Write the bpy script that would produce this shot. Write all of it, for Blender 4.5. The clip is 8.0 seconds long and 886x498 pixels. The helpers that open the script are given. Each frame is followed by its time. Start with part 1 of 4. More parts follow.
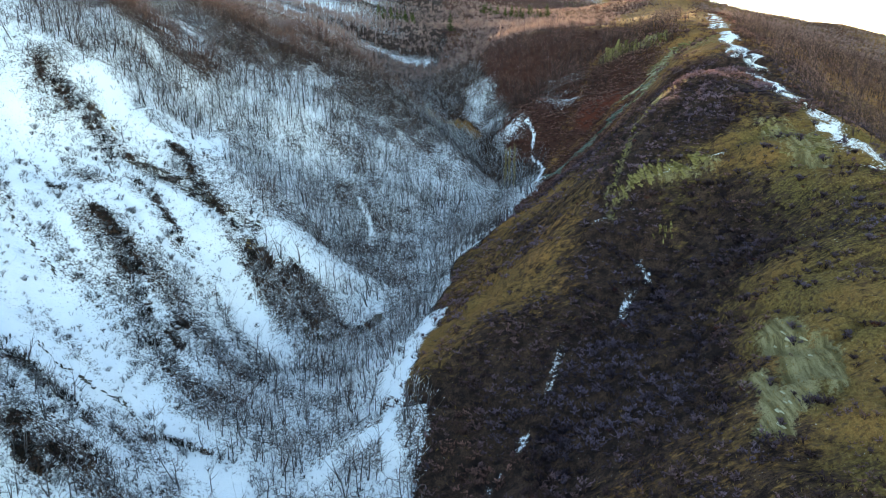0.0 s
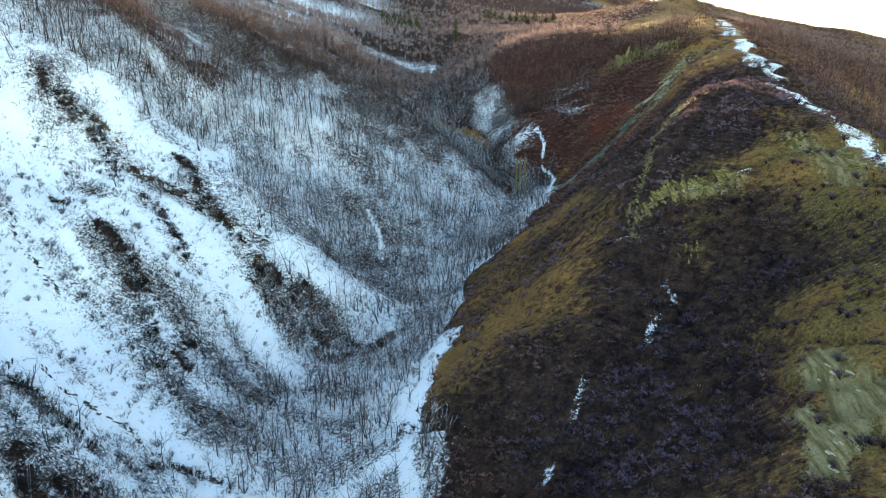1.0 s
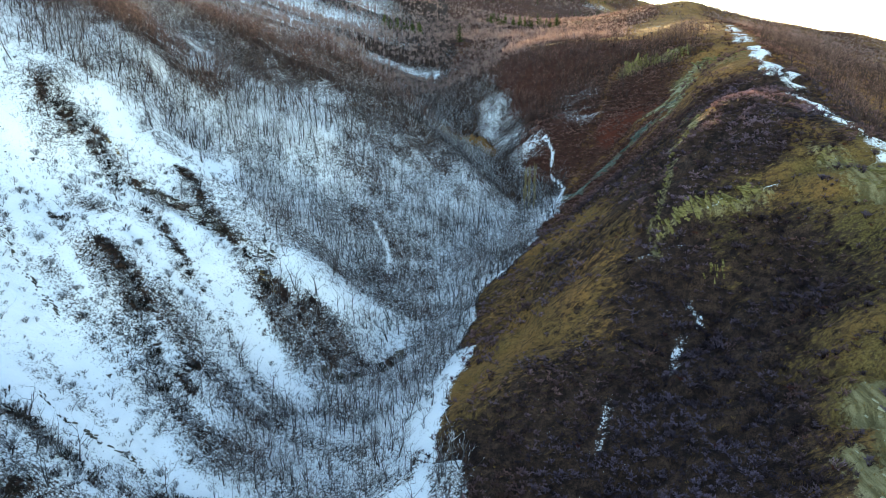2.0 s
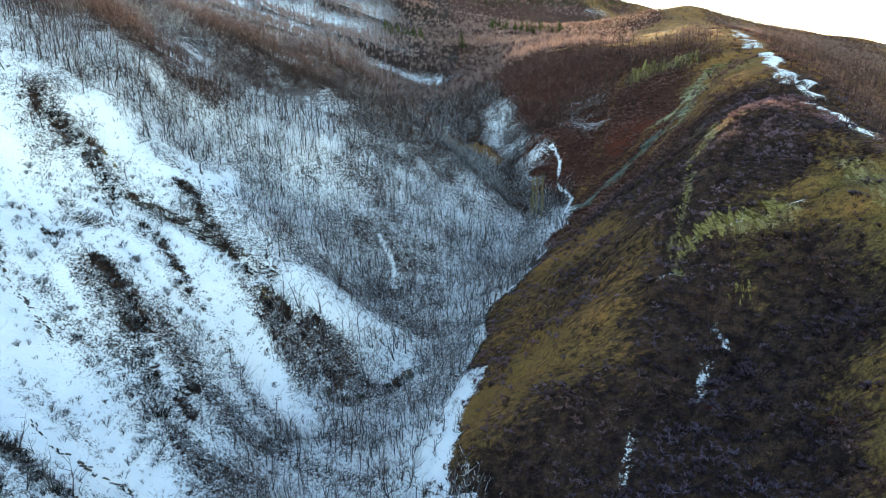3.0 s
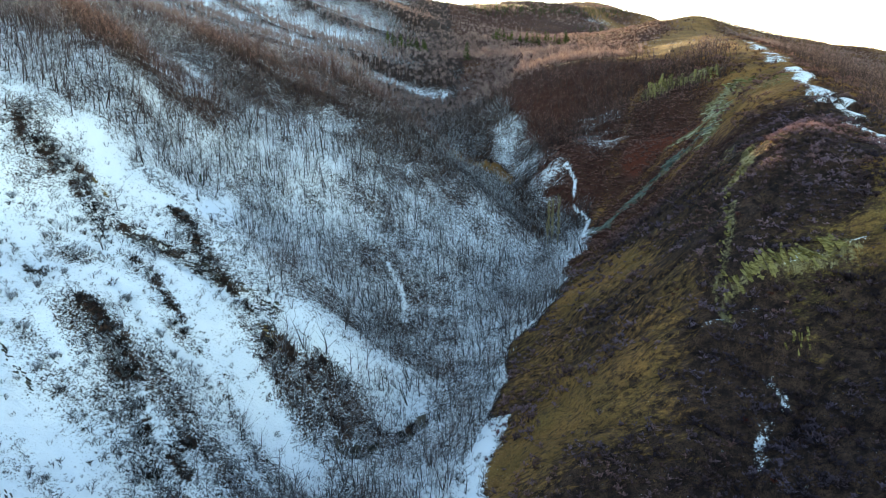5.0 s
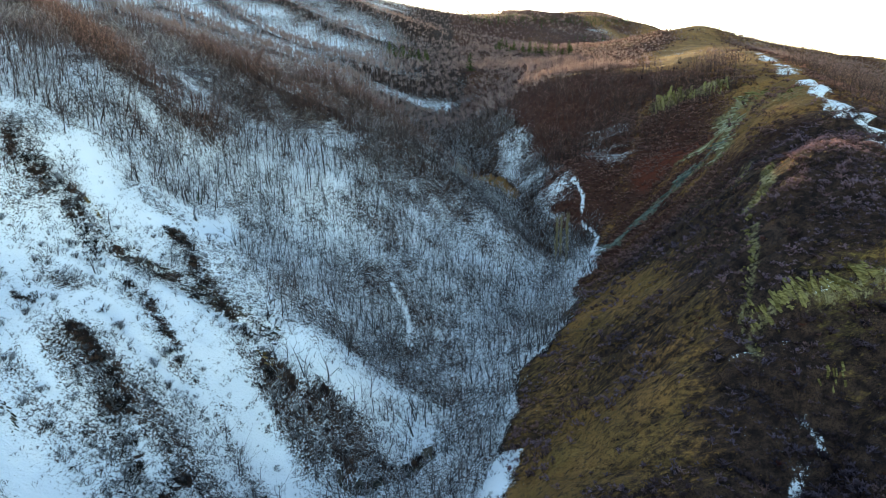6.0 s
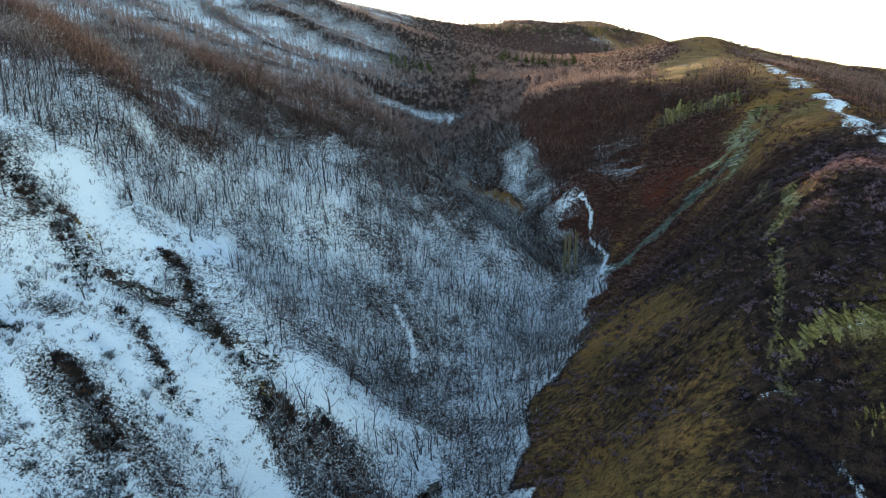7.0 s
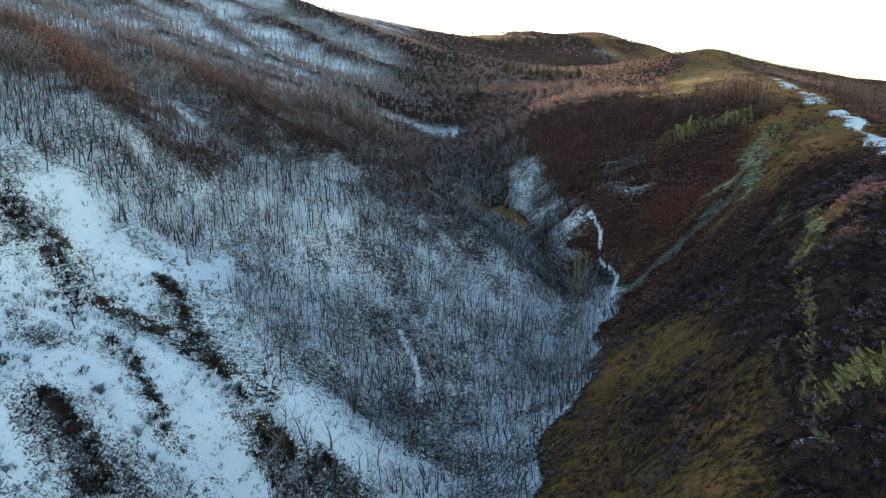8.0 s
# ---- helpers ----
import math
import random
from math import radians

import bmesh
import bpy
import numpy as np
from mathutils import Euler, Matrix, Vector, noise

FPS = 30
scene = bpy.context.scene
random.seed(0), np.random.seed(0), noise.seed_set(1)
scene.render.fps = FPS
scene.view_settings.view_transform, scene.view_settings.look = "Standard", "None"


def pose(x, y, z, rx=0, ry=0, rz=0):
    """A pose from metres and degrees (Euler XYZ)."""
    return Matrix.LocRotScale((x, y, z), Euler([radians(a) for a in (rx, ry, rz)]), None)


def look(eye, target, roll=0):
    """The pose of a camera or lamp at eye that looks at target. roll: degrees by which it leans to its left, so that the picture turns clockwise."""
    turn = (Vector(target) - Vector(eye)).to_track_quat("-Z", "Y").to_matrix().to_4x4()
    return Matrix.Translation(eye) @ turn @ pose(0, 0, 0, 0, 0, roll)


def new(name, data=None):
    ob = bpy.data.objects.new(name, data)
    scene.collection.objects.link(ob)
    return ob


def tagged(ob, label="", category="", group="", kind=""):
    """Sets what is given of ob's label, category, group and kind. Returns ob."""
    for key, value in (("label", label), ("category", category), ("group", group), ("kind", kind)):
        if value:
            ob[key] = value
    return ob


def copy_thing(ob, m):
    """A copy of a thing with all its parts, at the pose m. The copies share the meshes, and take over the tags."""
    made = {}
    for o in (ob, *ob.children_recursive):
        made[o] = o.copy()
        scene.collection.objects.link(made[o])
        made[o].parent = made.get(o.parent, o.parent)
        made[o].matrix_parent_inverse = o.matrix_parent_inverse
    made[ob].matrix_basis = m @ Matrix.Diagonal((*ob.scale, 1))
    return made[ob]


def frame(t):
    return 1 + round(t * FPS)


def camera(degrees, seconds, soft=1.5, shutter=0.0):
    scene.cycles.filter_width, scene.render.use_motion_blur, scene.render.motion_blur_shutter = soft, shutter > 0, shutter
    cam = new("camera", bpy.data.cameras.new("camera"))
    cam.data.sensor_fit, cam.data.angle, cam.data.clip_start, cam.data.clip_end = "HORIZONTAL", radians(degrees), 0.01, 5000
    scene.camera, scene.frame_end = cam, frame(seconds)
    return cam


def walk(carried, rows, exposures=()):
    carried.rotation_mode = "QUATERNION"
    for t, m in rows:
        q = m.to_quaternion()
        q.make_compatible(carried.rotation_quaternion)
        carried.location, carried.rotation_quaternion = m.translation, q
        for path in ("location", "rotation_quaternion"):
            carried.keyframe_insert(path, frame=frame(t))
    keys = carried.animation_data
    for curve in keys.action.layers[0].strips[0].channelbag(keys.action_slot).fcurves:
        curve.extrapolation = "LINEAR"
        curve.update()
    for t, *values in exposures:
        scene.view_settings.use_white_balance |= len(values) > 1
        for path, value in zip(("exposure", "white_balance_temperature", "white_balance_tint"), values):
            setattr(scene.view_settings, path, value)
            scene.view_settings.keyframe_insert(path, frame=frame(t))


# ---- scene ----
cam = camera(68.3, 8.0, soft=0.75)
METRES, EYE, TILT, LEAN, TURN = 60.0, 90.0, -17.5, 0.0, 0.0
ROWS = [
    (0.0, 0.0, 0.0, 0.0, 0.0, 0.0, -0.0),
    (0.5, -0.0309, 0.0396, 0.0304, 0.01, 0.12, -0.0),
    (1.0, -0.0614, 0.081, 0.0607, 0.01, 0.23, 0.03),
    (1.5, -0.0893, 0.1245, 0.0909, 0.0, 0.32, 0.08),
    (3.0, -0.1577, 0.2732, 0.1731, -0.16, 0.76, 0.27),
    (3.5, -0.175, 0.3268, 0.1971, -0.2, 0.91, 0.36),
    (4.0, -0.1913, 0.3803, 0.2224, -0.19, 1.04, 0.41),
    (4.5, -0.2075, 0.4329, 0.2515, -0.18, 1.22, 0.47),
    (6.0, -0.2492, 0.5962, 0.345, -0.14, 2.19, 0.58),
    (6.5, -0.26, 0.6528, 0.3764, -0.1, 2.53, 0.58),
    (7.0, -0.27, 0.7087, 0.4094, -0.07, 2.92, 0.58),
    (7.5, -0.2804, 0.7631, 0.4438, -0.0, 3.4, 0.54),
    (8.0, -0.2907, 0.8166, 0.4777, 0.07, 3.75, 0.48),
]
walk(cam, [(t, pose(0, 0, EYE, TILT, LEAN, TURN) @ pose(METRES * x, METRES * y, METRES * z, 90 + pitch, roll, yaw)) for t, x, y, z, yaw, pitch, roll in ROWS],
     exposures=[(0.0, 3.08, 8250, 5), (4.5, 2.92, 8150, 4), (6.5, 2.55, 7800, 3), (8.0, 2.22, 7600, 3)])

# ---- world and sun ----
SUN_TURN, SUN_UP = 3.4, 7.6
world = bpy.data.worlds.new("sky")
scene.world = world
world.use_nodes = True
wn = world.node_tree
sky = wn.nodes.new("ShaderNodeTexSky")
sky.sky_type = "NISHITA"
sky.sun_disc = False
sky.sun_elevation = radians(SUN_UP)
sky.sun_rotation = radians(SUN_TURN)
sky.altitude = 600
sky.air_density, sky.dust_density, sky.ozone_density = 0.75, 0.1, 1.2
wn.links.new(sky.outputs["Color"], wn.nodes["Background"].inputs["Color"])
wn.nodes["Background"].inputs["Strength"].default_value = 0.15
sun_data = bpy.data.lights.new("sun", "SUN")
sun_data.energy, sun_data.angle, sun_data.color = 3.0, radians(0.6), (1.0, 0.78, 0.5)
sun = new("sun", sun_data)
way = Vector((math.sin(radians(SUN_TURN)) * math.cos(radians(SUN_UP)), math.cos(radians(SUN_TURN)) * math.cos(radians(SUN_UP)), math.sin(radians(SUN_UP))))
sun.matrix_world = look(way * 300 + Vector((0, 0, 200)), Vector((0, 0, 200)))


# ---- materials ----
class Mat:
    """A small builder of node materials."""

    def __init__(self, name, rough=0.9):
        self.m = bpy.data.materials.new(name)
        self.m.use_nodes = True
        self.t = self.m.node_tree
        self.b = self.t.nodes["Principled BSDF"]
        self.b.inputs["Roughness"].default_value = rough
        self.b.inputs["Specular IOR Level"].default_value = 0.03
        self.pos = self.t.nodes.new("ShaderNodeNewGeometry").outputs["Position"]

    def put(self, socket, value):
        if isinstance(value, bpy.types.NodeSocket):
            self.t.links.new(value, socket)
        else:
            socket.default_value = value

    def noise(self, scale, detail=4, stretch=None, rough=0.6):
        n = self.t.nodes.new("ShaderNodeTexNoise")
        n.inputs["Scale"].default_value = scale
        n.inputs["Detail"].default_value = detail
        n.inputs["Roughness"].default_value = rough
        src = self.pos
        if stretch:
            mp = self.t.nodes.new("ShaderNodeMapping")
            mp.inputs["Scale"].default_value = stretch[0]
            mp.inputs["Rotation"].default_value = stretch[1]
            self.t.links.new(src, mp.inputs["Vector"])
            src = mp.outputs["Vector"]
        self.t.links.new(src, n.inputs["Vector"])
        return n.outputs["Fac"]

    def attr(self, name):
        a = self.t.nodes.new("ShaderNodeAttribute")
        a.attribute_name = name
        return a.outputs["Fac"]

    def math(self, op, a, b=0.0, c=0.0):
        n = self.t.nodes.new("ShaderNodeMath")
        n.operation = op
        for i, v in enumerate((a, b, c)):
            self.put(n.inputs[i], v)
        return n.outputs[0]

    def step(self, v, lo, hi):
        n = self.t.nodes.new("ShaderNodeMapRange")
        n.interpolation_type = "SMOOTHSTEP"
        self.put(n.inputs["Value"], v)
        n.inputs["From Min"].default_value, n.inputs["From Max"].default_value = lo, hi
        return n.outputs["Result"]

    def mix(self, f, a, b):
        n = self.t.nodes.new("ShaderNodeMix")
        n.data_type = "RGBA"
        self.put(n.inputs[0], f)
        self.put(n.inputs[6], (*a, 1) if isinstance(a, tuple) else a)
        self.put(n.inputs[7], (*b, 1) if isinstance(b, tuple) else b)
        return n.outputs[2]

    def bump(self, height, distance, strength=0.6):
        n = self.t.nodes.new("ShaderNodeBump")
        n.inputs["Strength"].default_value = strength
        n.inputs["Distance"].default_value = distance
        self.put(n.inputs["Height"], height)
        self.t.links.new(n.outputs["Normal"], self.b.inputs["Normal"])

    def colour(self, c):
        self.put(self.b.inputs["Base Color"], c)
        return self.m


def ground_material():
    m = Mat("ground_cover", 0.95)
    big, mid, fine = m.noise(0.06), m.noise(0.45, 5), m.noise(2.2, 5, rough=0.7)
    grain, blotch = m.noise(7.0, 3), m.noise(0.9, 4, rough=0.7)
    # bare soil and leaf litter
    base = m.mix(m.step(mid, 0.3, 0.7), (0.018, 0.012, 0.012), (0.09, 0.052, 0.036))
    base = m.mix(m.math("MULTIPLY", m.step(m.math("ADD", grain, m.math("MULTIPLY_ADD", fine, 1.0, -0.5)), 0.42, 0.62), 0.8), base, (0.011, 0.008, 0.009))
    base = m.mix(m.math("MULTIPLY", m.attr("red"), m.step(fine, 0.35, 0.6)), base, (0.13, 0.035, 0.022))
    # dry and greenish grass
    comb = m.noise(1.3, 4, stretch=((0.25, 1.0, 0.6), (0.0, 0.0, 0.75)), rough=0.7)
    g = m.math("ADD", m.attr("grass"), m.math("MULTIPLY_ADD", comb, 1.5, -0.75))
    g = m.math("ADD", g, m.math("MULTIPLY_ADD", fine, 0.5, -0.25))
    grass = m.mix(m.step(big, 0.42, 0.58), (0.27, 0.135, 0.05), (0.38, 0.18, 0.062))
    grass = m.mix(m.step(grain, 0.3, 0.7), m.mix(0.6, grass, (0.05, 0.04, 0.018)), grass)
    green = m.mix(m.step(fine, 0.35, 0.65), (0.05, 0.038, 0.013), (0.19, 0.145, 0.05))
    grass = m.mix(m.attr("green"), grass, green)
    grass = m.mix(m.step(m.noise(1.6, 4, stretch=((0.3, 1.0, 1.0), (0.0, 0.0, 0.7))), 0.52, 0.7), grass, (0.085, 0.055, 0.032))
    base = m.mix(m.step(g, 0.3, 0.75), base, grass)
    # bare marl and shale
    strata = m.noise(1.1, 4, stretch=((1.0, 0.12, 0.12), (0.0, 0.5, 0.9)))
    r = m.math("ADD", m.attr("rock"), m.math("MULTIPLY_ADD", blotch, 1.5, -0.75))
    r = m.math("ADD", r, m.math("MULTIPLY_ADD", fine, 1.1, -0.55))
    stone = m.mix(m.step(strata, 0.35, 0.65), (0.12, 0.095, 0.042), (0.29, 0.24, 0.125))
    stone = m.mix(m.math("MULTIPLY", m.attr("blue"), m.step(strata, 0.3, 0.6)), stone, (0.12, 0.145, 0.13))
    stone = m.mix(m.math("MULTIPLY", m.step(m.math("ADD", grain, m.math("MULTIPLY_ADD", fine, 0.8, -0.4)), 0.5, 0.7), 0.6), stone, (0.05, 0.04, 0.02))
    base = m.mix(m.step(r, 0.4, 0.75), base, stone)
    # snow, broken up where it lies thin
    s = m.math("ADD", m.attr("snow"), m.math("MULTIPLY_ADD", blotch, 0.9, -0.45))
    s = m.math("ADD", s, m.math("MULTIPLY_ADD", fine, 1.7, -0.85))
    s = m.math("ADD", s, m.math("MULTIPLY_ADD", grain, 1.0, -0.5))
    snow = m.mix(m.step(big, 0.35, 0.65), (0.80, 0.85, 0.90), (0.88, 0.90, 0.92))
    lie = m.step(s, 0.36, 0.64)
    m.put(m.b.inputs["Roughness"], m.math("MULTIPLY_ADD", lie, -0.25, 0.95))
    drift = m.noise(0.8, 5, stretch=((0.35, 1.0, 1.0), (0.0, 0.0, -0.5)), rough=0.7)
    relief = m.math("ADD", m.math("MULTIPLY", fine, 0.6), m.math("MULTIPLY", mid, 1.0))
    relief = m.math("ADD", relief, m.math("MULTIPLY", grain, 0.25))
    m.bump(m.math("ADD", relief, m.math("MULTIPLY", drift, 1.2)), 0.7, 0.85)
    return m.colour(m.mix(lie, base, snow))


def plant_material(name, dark, light, frost=(0.42, 0.44, 0.47), rough=0.85, thin=0.0):
    """Twigs and stems: tint runs from dark to light, frost whitens the plant, thin lets light through."""
    m = Mat(name, rough)
    n = m.noise(2.5, 3)
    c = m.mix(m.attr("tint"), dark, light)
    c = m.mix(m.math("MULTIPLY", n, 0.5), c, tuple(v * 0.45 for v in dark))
    c = m.mix(m.attr("frost"), c, frost)
    if thin:
        leaf, blend = m.t.nodes.new("ShaderNodeBsdfTranslucent"), m.t.nodes.new("ShaderNodeMixShader")
        m.put(leaf.inputs["Color"], c)
        blend.inputs[0].default_value = thin
        m.t.links.new(m.b.outputs[0], blend.inputs[1])
        m.t.links.new(leaf.outputs[0], blend.inputs[2])
        m.t.links.new(blend.outputs[0], m.t.nodes["Material Output"].inputs["Surface"])
    return m.colour(c)


def rock_material(name, a, b, moss):
    m = Mat(name, 0.92)
    n, f = m.noise(0.9, 5), m.noise(6.0, 5)
    bands = m.noise(3.5, 3, stretch=((0.25, 0.25, 1.6), (0.4, 0.0, 0.3)))
    info = m.t.nodes.new("ShaderNodeObjectInfo").outputs["Random"]
    c = m.mix(m.step(m.math("ADD", bands, m.math("MULTIPLY_ADD", info, 0.3, -0.15)), 0.35, 0.65), a, b)
    c = m.mix(m.math("MULTIPLY", m.step(n, 0.5, 0.7), 0.5), c, moss)
    m.bump(m.math("ADD", f, bands), 0.12, 0.8)
    return m.colour(c)


GROUND = ground_material()
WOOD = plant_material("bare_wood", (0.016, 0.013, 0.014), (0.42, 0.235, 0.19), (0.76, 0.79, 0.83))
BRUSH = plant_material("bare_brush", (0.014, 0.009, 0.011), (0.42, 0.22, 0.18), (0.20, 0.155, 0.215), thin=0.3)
# far trees: paler than bare_wood, distance haze put into the twig colour
HAZED_WOOD = plant_material("distant_hazed_wood", (0.07, 0.048, 0.046), (0.48, 0.31, 0.27), (0.55, 0.57, 0.60), thin=0.32)
STRAW = plant_material("dry_grass", (0.16, 0.10, 0.035), (0.38, 0.24, 0.08), thin=0.4)
THORN = plant_material("dark_thorn", (0.012, 0.011, 0.009), (0.075, 0.055, 0.045), (0.5, 0.53, 0.58))
NEEDLE = plant_material("pine_needles", (0.03, 0.055, 0.014), (0.13, 0.16, 0.03))
SCRUB = plant_material("frosted_scrub", (0.014, 0.013, 0.015), (0.07, 0.05, 0.05), (0.55, 0.58, 0.63))
MARL = rock_material("marl", (0.08, 0.062, 0.02), (0.22, 0.18, 0.07), (0.05, 0.042, 0.016))
PALE_MARL = rock_material("pale_marl", (0.26, 0.24, 0.15), (0.40, 0.37, 0.25), (0.16, 0.15, 0.07))
SHALE_STONE = rock_material("grey_green_shale", (0.06, 0.075, 0.065), (0.17, 0.19, 0.16), (0.09, 0.08, 0.045))
LIMESTONE = rock_material("grey_limestone", (0.022, 0.02, 0.018), (0.12, 0.105, 0.085), (0.03, 0.028, 0.022))
CLAY = rock_material("ochre_clay", (0.10, 0.065, 0.025), (0.25, 0.17, 0.075), (0.05, 0.04, 0.025))


# ---- the lie of the land: crest, spurs, stream and slopes, each a line of x, y, height ----
LAND = {
    "crest": [(55, 20, 26), (66, 70, 52), (74, 105, 62.5), (80, 135, 70.5), (84, 160, 77), (88, 185, 79.5), (95, 220, 86), (102, 255, 92.5), (115, 285, 95.5), (131, 330, 100.5), (146, 375, 103.5), (161, 420, 107), (178, 480, 111), (193, 540, 116), (214, 638, 136), (300, 760, 118)],
    "crest_shoulder": [(97, 319, 94), (122, 400, 101), (136, 485, 108)],
    "spur": [(8, 128, 31), (23, 135, 40), (37, 141, 53.5), (46, 151, 63.5), (57, 169, 73), (69, 186, 81)],
    "right_face": [(36, 60, 36), (20, 85, 26.5), (8, 105, 20.5), (30, 105, 34), (45, 110, 43.5), (58, 105, 54), (60, 128, 55), (42, 130, 45)],
    "side_hollow": [(10, 160, 32), (27, 172, 46), (44, 188, 57.5), (60, 205, 69), (30, 205, 41), (20, 190, 38.5)],
    "strata_face": [(46, 235, 46), (62, 245, 59), (80, 245, 79), (50, 272, 44.5), (66, 285, 65), (82, 285, 74)],
    "far_hollow": [(38, 300, 61), (52, 300, 62), (64, 325, 77), (88, 335, 93), (50, 340, 73.5), (34, 355, 82), (74, 360, 95), (40, 400, 94), (90, 420, 98)],
    "stream": [(-60, 40, 4), (-50, 90, 5), (-44, 118, 8.5), (-33, 142, 10.5), (-20, 170, 15.5), (-4, 195, 25), (10, 228, 25.5), (17, 250, 32), (34, 258, 35), (18, 272, 38), (13, 288, 42), (16, 314, 46), (-5, 324, 53), (-20, 362, 63), (-16, 400, 69), (-14, 437, 73)],
    "wooded_spur": [(-36, 303, 74.5), (-18, 291, 64.5), (-6, 280, 57), (3, 270, 50), (10, 260, 43), (-10, 306, 55), (12, 349, 70), (26, 332, 60)],
    "left_foot": [(-62, 113, 13.5), (-56, 140, 16), (-52, 166, 17.5), (-31, 181, 26.5), (-29, 201, 26), (-41, 198, 35.5), (-10, 230, 36.5), (-15, 258, 48), (-22, 275, 60.5)],
    "left_slope": [(-70, 101, 24), (-80, 115, 28.5), (-78, 142, 27), (-72, 168, 35.5), (-54, 178, 32), (-45, 182, 36.5), (-44, 200, 39), (-50, 234, 48.5), (-52, 250, 64), (-33, 300, 75), (-45, 340, 82), (-54, 390, 85)],
    "left_upper": [(-105, 100, 44.5), (-98, 130, 36.5), (-104, 156, 46.5), (-94, 165, 50.5), (-84, 190, 53), (-101, 199, 69), (-118, 183, 61), (-71, 207, 54.5), (-66, 217, 50), (-87, 234, 66.5), (-82, 256, 76), (-108, 240, 91), (-120, 206, 88), (-105, 283, 95.5), (-80, 320, 96), (-88, 350, 95)],
    "hillside": [(-190, 150, 110), (-180, 230, 118), (-160, 300, 113), (-160, 420, 118), (-166, 590, 133), (-210, 540, 140), (-300, 500, 160), (-115, 600, 116), (-60, 480, 94.5), (-44, 525, 100), (5, 485, 97), (18, 674, 117), (-116, 750, 156), (60, 560, 104)],
    "skyline": [(-460, 700, 218), (-295, 912, 232), (-189, 960, 211), (-130, 1030, 202), (-54, 1135, 194), (53, 1303, 199), (128, 1550, 222), (274, 1933, 246), (370, 2200, 270), (461, 2305, 280), (560, 2330, 268), (415, 1700, 214), (420, 1490, 189), (132, 841, 112), (275, 1116, 134), (281, 904, 124)],
    "right_flank": [(98, 60, 30), (120, 110, 45), (130, 160, 55), (140, 210, 64), (160, 260, 74), (188, 330, 84), (218, 420, 92), (236, 561, 110), (298, 612, 109), (360, 620, 104), (509, 906, 92), (1349, 2149, 114), (420, 500, 66), (260, 300, 50), (300, 100, 20)],
    "behind": [(-900, 1000, 200), (-420, 1400, 90), (-150, 1500, 90), (60, 1800, 100), (250, 2500, 110), (600, 3000, 120), (800, 2000, 70), (520, 1250, 80), (900, 1200, 40), (-1800, 2500, 50), (-400, 3500, 40), (1500, 3600, 40), (2800, 1800, 60), (2800, -500, 0), (-2800, 0, 60)],
    "near": [(20, 0, 15), (-20, 20, 3), (-110, 20, 50), (-130, 60, 62), (60, -80, 30), (-60, -80, 0), (-260, 0, 140), (0, -400, -20), (300, -300, 0), (-400, -300, 150)],
}
CREST = np.array(LAND["crest"], float)
NODES = np.array([q for line in LAND.values() for q in line], float)


def rbf(q):
    d = np.sqrt(((q[:, None] - NODES[None, :, :2]) ** 2).sum(2) + 36.0)
    return np.hstack([-d, np.ones((len(q), 1)), q / 100])


def solve_land():
    n = len(NODES)
    a = np.zeros((n + 3, n + 3))
    a[:n] = rbf(NODES[:, :2])
    a[n:, :n] = np.hstack([np.ones((n, 1)), NODES[:, :2] / 100]).T
    return np.linalg.solve(a, np.r_[NODES[:, 2], 0, 0, 0])


WEIGHTS = solve_land()


def hashed(ix, iy, seed):
    h = (ix.astype(np.int64) * 374761393 + iy.astype(np.int64) * 668265263 + seed * 974634599) & 0x7FFFFFFF
    h = ((h ^ (h >> 13)) * 1274126177) & 0x7FFFFFFF
    return ((h ^ (h >> 16)) & 0xFFFF) / 65535.0


def value_noise(x, y, seed=0):
    ix, iy = np.floor(x), np.floor(y)
    fx, fy = x - ix, y - iy
    fx, fy = fx * fx * (3 - 2 * fx), fy * fy * (3 - 2 * fy)
    a, b = hashed(ix, iy, seed), hashed(ix + 1, iy, seed)
    c, d = hashed(ix, iy + 1, seed), hashed(ix + 1, iy + 1, seed)
    return (a + (b - a) * fx) * (1 - fy) + (c + (d - c) * fx) * fy


def fbm(x, y, size, octaves=4, seed=0):
    """Noise from 0 to 1, whose largest features are about size metres."""
    total, weight, k = 0.0, 0.0, 1.0
    for i in range(octaves):
        total = total + k * value_noise(x / size * 2 ** i + 17.3 * i, y / size * 2 ** i - 9.1 * i, seed + i)
        weight, k = weight + k, k * 0.5
    return total / weight


def smooth(v, lo, hi):
    t = np.clip((v - lo) / (hi - lo), 0, 1)
    return t * t * (3 - 2 * t)


def away(x, y, line):
    """Distance from a line on the plan."""
    best = np.full(np.shape(x), 1e9)
    for (ax, ay), (bx, by) in zip(line[:-1], line[1:]):
        dx, dy = bx - ax, by - ay
        t = np.clip(((x - ax) * dx + (y - ay) * dy) / (dx * dx + dy * dy), 0, 1)
        best = np.minimum(best, np.hypot(x - ax - t * dx, y - ay - t * dy))
    return best


FRAY = {}


def fray(x, y):
    """Two noises that fray the edges of strokes, kept for the places last asked for."""
    key = (np.shape(x), float(np.sum(x)), float(np.sum(y)))
    if FRAY.get("key") != key:
        FRAY["key"], FRAY["n"] = key, (fbm(x, y, 9, 4, 40) - 0.5, fbm(x, y, 9, 4, 50) - 0.5)
    return FRAY["n"]


